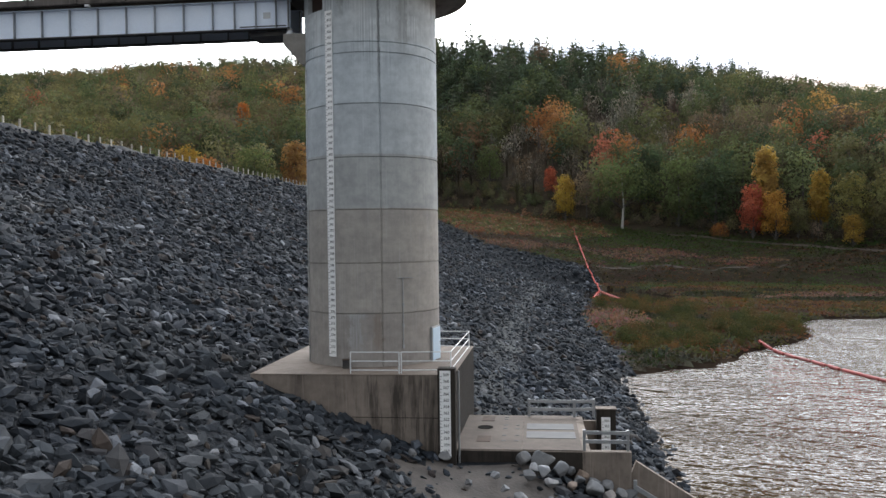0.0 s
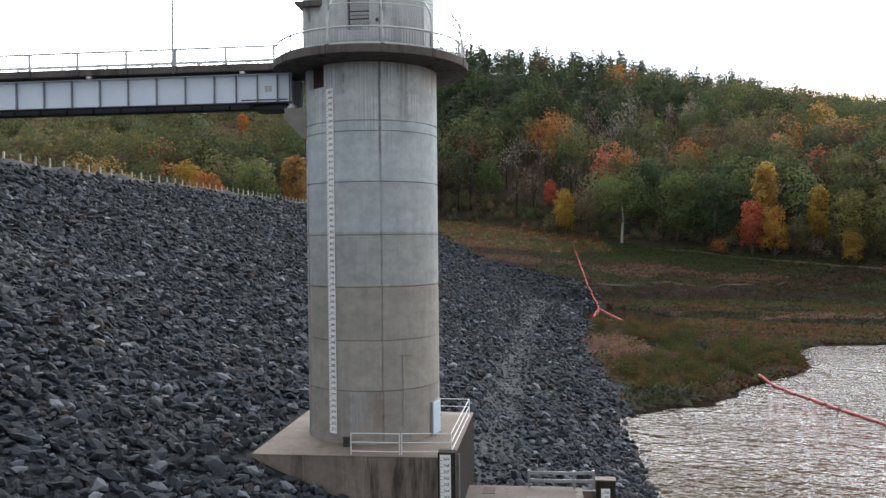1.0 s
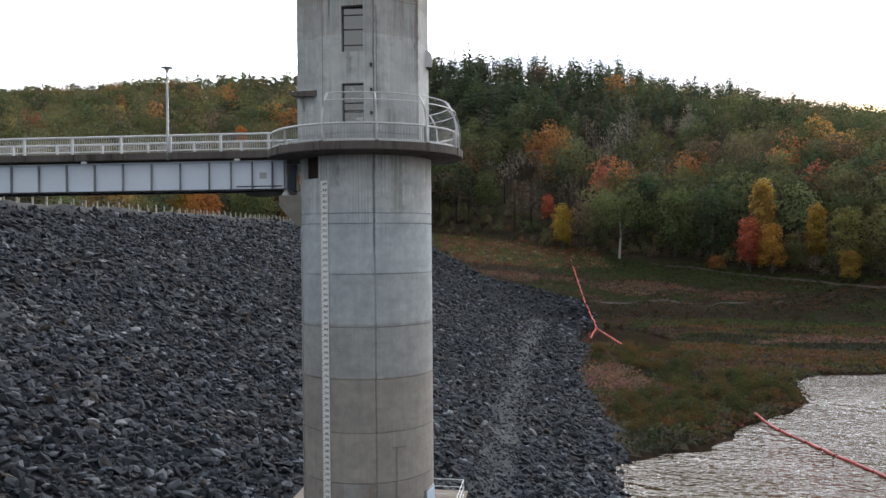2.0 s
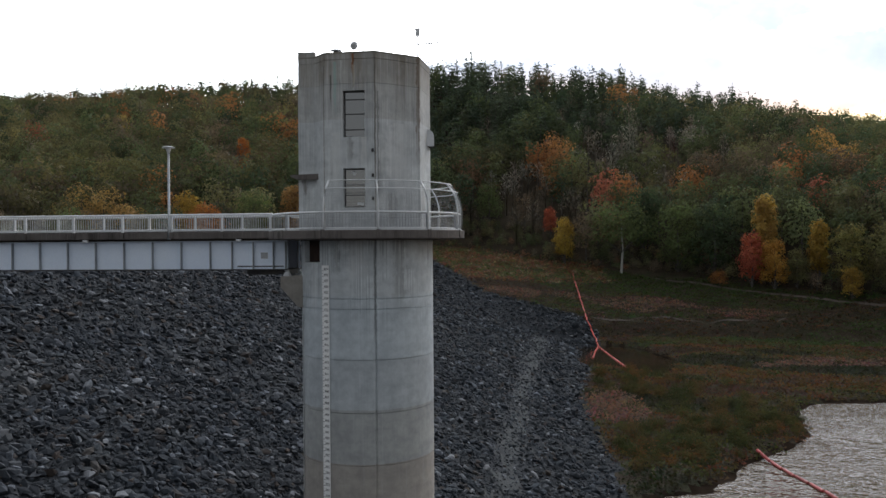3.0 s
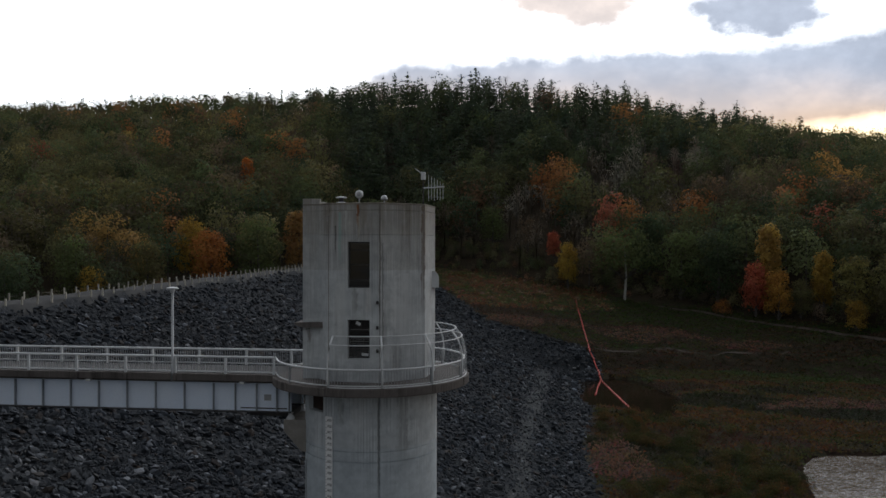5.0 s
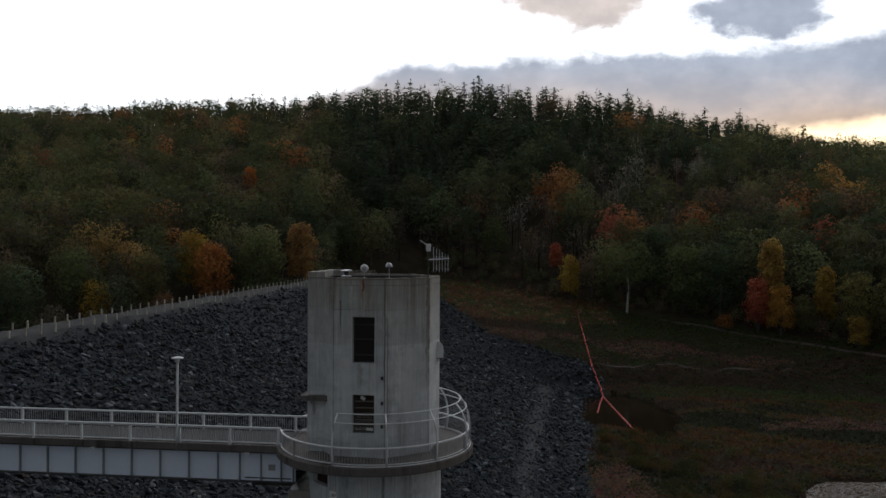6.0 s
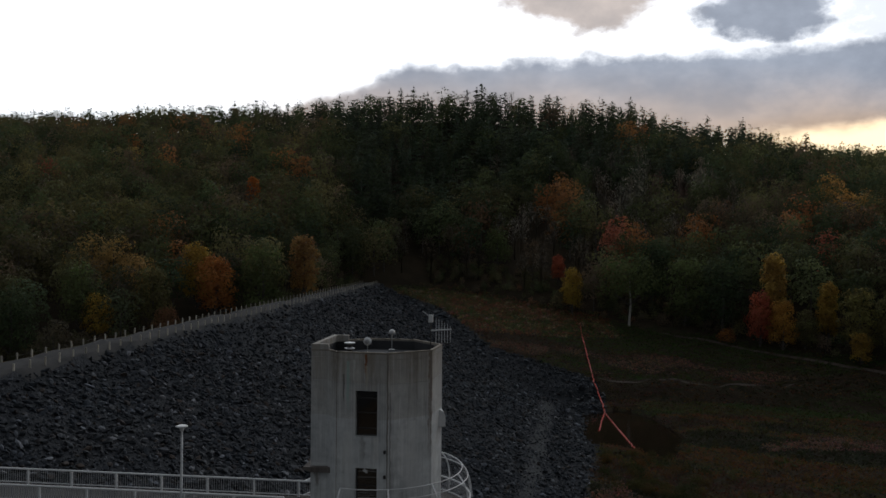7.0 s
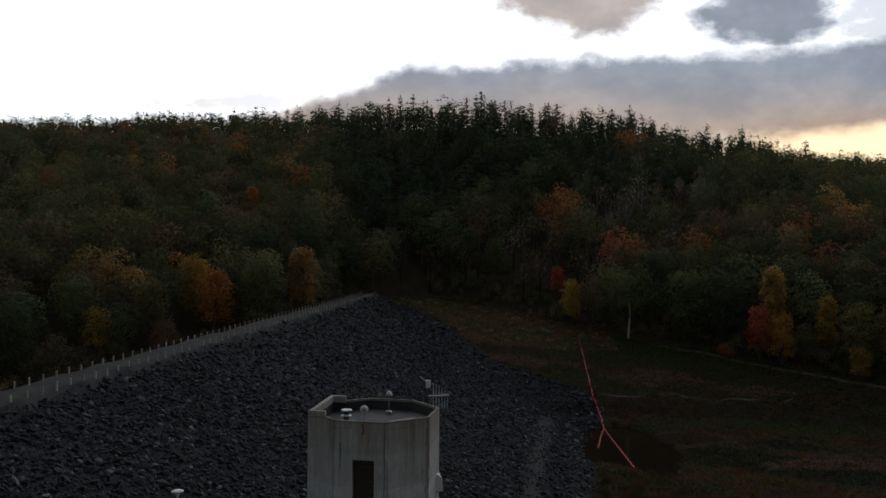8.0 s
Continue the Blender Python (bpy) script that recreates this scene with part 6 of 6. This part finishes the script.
    for kind, shapes, label, cat in (("leafy", leafy, "distant autumn broadleaf woods on the hillside", "woods"), ("pine", pines, "dark pines along the wooded ridge", "woods"), ("bare", bare, "bare grey leafless trees among the woods", "woods")):
        V, F, H, Q, base = [], [], [], [], 0
        SV, SF, sb = [], [], 0
        for i, k, h, hue in sets[kind]:
            v, f, q = shapes[k]
            a = rng.uniform(0, 6.283)
            c, s = math.cos(a), math.sin(a)
            w = h * rng.uniform(0.85, 1.15)
            V.append(np.stack([(v[:, 0] * c - v[:, 1] * s) * w + x[i], (v[:, 0] * s + v[:, 1] * c) * w + y[i], v[:, 2] * h + z[i]], -1))
            Q.append(np.stack([q[:, 0] * c - q[:, 1] * s, q[:, 0] * s + q[:, 1] * c, q[:, 2]], -1))
            F.append(f + base)
            base += len(v)
            j = rng.uniform(0.62, 1.40) * ((1.32 if y[i] < wood_line(x[i]) + 30 else 1.12) * (0.95 if x[i] < -10 else 1.0) if kind == "leafy" else 1.12)
            grey = sum(hue) / 3
            hue = [0.84 * c + 0.16 * grey for c in hue]
            H.append(np.tile(np.array([hue[0] * j * rng.uniform(0.9, 1.1), hue[1] * j, hue[2] * j, 1.0]), (len(v), 1)))
            if kind != "bare":
                q = stem[0] * h + np.array([x[i], y[i], z[i]])
                SV.append(q)
                SF.append(stem[1] + sb)
                sb += len(q)
        name = {"leafy": "autumn_woods", "pine": "pine_woods", "bare": "bare_woods"}[kind]
        top = new(name, fast_mesh(name, np.concatenate(V), np.concatenate(F), (LEAF,), np.concatenate(H), np.concatenate(Q)))
        tagged(top, label, cat, kind="stuff")
        if SV:
            st = new("stems", fast_mesh("stems", np.concatenate(SV), np.concatenate(SF), (BARK,)))
            st.parent = top
            tagged(st, kind="stuff")


woods()


def tree(x, y, height, width, hue, low, label, cards=900, stem=BARK, shape="leafy", name="tree", dz=0.0):
    """A tree on its own at the woods' edge: trunk, limbs and a crown of many leaf sprays."""
    t = thing(name, pose(x, y, ground_at(x, y) + dz), label, "tree")
    bm = bmesh.new()
    r = height * 0.018
    tube(bm, [(0, 0, -0.4), (0, 0, 0.2), (0.02 * height, 0, height * 0.35), (0, 0.01 * height, height * 0.8)], [r * 1.5, r * 1.1, r * 0.85, r * 0.2], 8)
    part("trunk", bm, stem, t)
    lobes = leafy_lobes(width / height, low, count=24, clump=0.72)
    lobes[0] = (*lobes[0][:3], lobes[0][3] * 0.7, lobes[0][4])
    for i in range(1, 7):
        bm = bmesh.new()
        lx, ly, lz = lobes[i][:3]
        z0 = max(low * 0.9, lz - 0.22)
        tube(bm, [Vector((0.01, 0, z0)) * height, Vector((lx * 0.5, ly * 0.5, (z0 + lz) / 2 + 0.02)) * height, Vector((lx, ly, lz)) * height], [r * 0.5, r * 0.3, r * 0.1], 5)
        part("limb", bm, BARK, t)
    if shape == "pine":
        V, F, Q = pine_shape(0.024, width / height * 1.1, 15, 0.15)
        tone = rng.uniform(0.85, 1.15, len(V) // 3)
    else:
        p, d, lobe = crown_points(cards, lobes)
        V, F, Q = card_cloud(p + rng.normal(0, 0.016, p.shape), d, 0.020)
        tone = rng.uniform(0.78, 1.22, len(lobes))[lobe] * rng.uniform(0.88, 1.12, cards)
    H = np.ones((len(V), 4))
    H[:, :3] = 1.15 * np.array(hue) * np.repeat(tone, 3)[:, None]
    H[:, 1] *= np.repeat(1 + 0.35 * (tone - 1), 3)
    c = new("crown", fast_mesh("crown", V * height, F, (LEAF,), H, Q))
    c.parent = t
    return t


for x, y, h, w, hue, low, label, stem in EDGE_TREES:
    tree(x, y, h, w, hue, low if low > 0.25 else low - 0.06, label, 2600, stem)
for x, y, h, w in ((22, 438, 22, 9), (163, 462, 23, 10), (187, 468, 24, 11), (240, 498, 24, 12), (113, 452, 21, 10), (-28, 472, 20, 9), (-198, 538, 20, 9), (-132, 520, 20, 9), (62, 440, 21, 9)):
    tree(x, y, h, w, PINE, 0.3, "tall ragged pine standing up from the ridge", 0, BARK, "pine", "pine_tree")


# ---- brush and grass of the meadow ----
M_GREEN, M_OLIVE, M_DARK, M_RUST, M_BROWN, M_PINK, M_STRAW = (0.044, 0.066, 0.023), (0.060, 0.058, 0.024), (0.026, 0.028, 0.016), (0.098, 0.053, 0.022), (0.060, 0.040, 0.028), (0.150, 0.088, 0.070), (0.260, 0.200, 0.135)


def meadow_hue(x, y, patch):
    """The growth of each stretch of the meadow."""
    q = 1.25 * patch + rng.normal(0, 0.15)
    u = rng.uniform()
    if ((x - 32.0 - 0.12 * (y - 88)) / 5.0) ** 2 + ((y - 88) / 13.0) ** 2 < 1 + 0.5 * q:
        return M_PINK
    if y > 222 and x < 60:
        u = np.clip(0.5 + 0.55 * float(wave(x, y, 0.75, 6)) + rng.normal(0, 0.12), 0, 1)
        return M_STRAW if u < 0.16 else (0.170, 0.080, 0.050) if u < 0.52 + 0.25 * q else (0.080, 0.100, 0.040) if u < 0.86 else (0.100, 0.090, 0.040)
    foot = 188 if x < 85 else 184
    if y > foot + 3:
        return M_GREEN if q < -0.05 else M_PINK if q > 0.42 and y < 212 else M_BROWN if q > 0.2 else M_OLIVE
    if y > foot - 9:
        return M_BROWN if u < 0.6 else M_RUST if u < 0.75 else M_DARK
    if y > foot - 24 and x > 55:
        return M_GREEN if q < 0.1 else M_OLIVE
    if x > 72 and abs(y - 131 - 0.06 * (x - 80)) < 6 + 3 * q:
        return M_PINK if u < 0.7 else M_BROWN
    if y > 96:
        return M_DARK if q < -0.3 else M_OLIVE if q < 0.05 else M_RUST if q < 0.45 else M_BROWN
    return M_DARK if q < -0.25 else M_OLIVE if q < 0.25 else M_RUST if u < 0.55 else M_BROWN


def brush():
    """Low growth over the whole bank, in drifts of green, tawny and brown."""
    x, y = scatter(-30, 165, 36, 290, 1.1)
    keep = (x > stone_limit(y) + 0.4) & (x > crest_edge(y) + 3) & (y < wood_line(x) + 2) & (ground_height(x, y) > LAKE + 0.22) & (np.abs(x) < 0.58 * (y + 46) + 8)
    path = np.interp(x, [60, 66, 95, 126, 200], [246, 239, 214, 183, 140]) + 0.5 * np.sin(x * 0.23)
    keep &= ~((np.abs(y - path) < 0.9) & (x > 60))
    keep &= ~((np.abs(y - np.interp(x, [47, 69, 99, 150], SHORE_Y) - 0.8 * np.sin(x * 0.31)) < 0.8) & (x > 47) & (x < 101))
    x, y = x[keep], y[keep]
    z = ground_height(x, y) + 0.28 * wave(x, y, 0.22) + 0.12 * wave(x, y, 0.7, 2)
    patch = wave(x, y * 2.2, 0.045, 5) + 0.5 * wave(x, y * 1.5, 0.13, 1)
    n = 13
    P, H = [], []
    for i in range(len(x)):
        hue = meadow_hue(x[i], y[i], patch[i])
        h = 1.3 if hue is M_PINK and x[i] < 45 else rng.uniform(0.25, 0.7) + (0.7 if y[i] > 222 and x[i] < 60 else 0.0)
        p = rng.normal(0, 0.60, (n, 3)) * [1, 1, 0.0] + np.stack([np.zeros(n), np.zeros(n), rng.uniform(0.05, 1, n) * h], -1)
        P.append(p + [x[i], y[i], z[i] - 0.05])
        H.append(np.tile([c * rng.uniform(0.75, 1.25) for c in hue] + [1.0], (3 * n, 1)))
    P = np.concatenate(P)
    V, F, Q = card_cloud(P, np.tile([0, -0.25, 0.9], (len(P), 1)), 0.27, 0.6)
    me = fast_mesh("meadow_brush", V, F, (LEAF,), np.concatenate(H), Q)
    tagged(new("meadow_brush", me), "green, brown and tawny autumn brush on the meadow", "brush", kind="stuff")


def shrubs():
    """Rounded bushes: thick along the water's edge and the cape, a few on the bank."""
    shapes = [leafy_shape(300, rng.uniform(1.0, 1.5), -0.05, 0.055) for _ in range(6)]
    spots = []
    for _ in range(720):
        k = rng.uniform()
        if k > 0.80:
            x, y = rng.uniform(2, 58), rng.uniform(222, 266)
        elif k < 0.40:
            s = rng.uniform(0, 1)
            x, y = 26 + 31 * s + rng.normal(0, 4), 47 + 26 * s + abs(rng.normal(0, 12))
        elif k < 0.54:
            x, y = rng.uniform(33, 50), rng.uniform(92, 122)
        else:
            x, y = rng.uniform(50, 130), rng.uniform(100, 215)
        g = ground_at(x, y)
        if g < LAKE + 0.35 or x < float(stone_limit(np.array(y))) + 1.5 or y > float(wood_line(np.array(x))):
            continue
        spots.append((x, y, g))
    V, F, H, Q, base = [], [], [], [], 0
    for x, y, g in spots:
        v, f, q = shapes[rng.integers(6)]
        h = rng.uniform(0.7, 2.2) if y < 130 and x < 60 else rng.uniform(0.5, 1.5)
        u = rng.uniform()
        hue = (0.034, 0.044, 0.020) if u < 0.42 else (0.055, 0.055, 0.024) if u < 0.75 else (0.075, 0.055, 0.028) if u < 0.93 else (0.100, 0.055, 0.026)
        if y > 220 and x < 60:
            hue = (0.240, 0.190, 0.130) if u < 0.22 else (0.120, 0.058, 0.036) if u < 0.6 else (0.075, 0.095, 0.036)
        V.append(v * h + np.array([x, y, g - 0.1]))
        F.append(f + base)
        Q.append(q)
        base += len(v)
        H.append(np.tile([*hue, 1.0], (len(v), 1)))
    me = fast_mesh("meadow_shrubs", np.concatenate(V), np.concatenate(F), (LEAF,), np.concatenate(H), np.concatenate(Q))
    tagged(new("meadow_shrubs", me), "dark green and tawny bushes along the shore", "bushes", kind="stuff")


brush()
shrubs()

# ---- the loose stone of the dam's face, last ----
riprap = thing("riprap", pose(-20, -5, ground_at(-20, -5)), "slate-grey broken stone facing of the dam", "riprap", kind="structure")
o = np.array(riprap.matrix_world.translation)
for name, pale, mat in (("broken_stone", 0, STONE), ("pale_broken_stone", 1, PALE_STONE)):
    V, F = joined_stones(far_ids[stones[far_ids, 4] == pale])
    rest = new(name, fast_mesh(name, V - o, F, (mat,)))
    rest.parent = riprap
    tagged(rest, kind="stuff")
SINGLE = [fast_mesh("stone", s, ICO_F, (STONE_ONE,)) for s in SHAPES]
R = turns(len(near_ids), 0.42)
for i, k in enumerate(near_ids):
    ob = new("stone", SINGLE[i % len(SINGLE)])
    ob.parent = riprap
    q = stones[k]
    m = Matrix((SLOPE_TURN @ R[i]).tolist()).to_4x4()
    ob.matrix_local = Matrix.Translation(Vector(q[:3]) - Vector(o)) @ m @ Matrix.Scale(float(q[3]), 4)
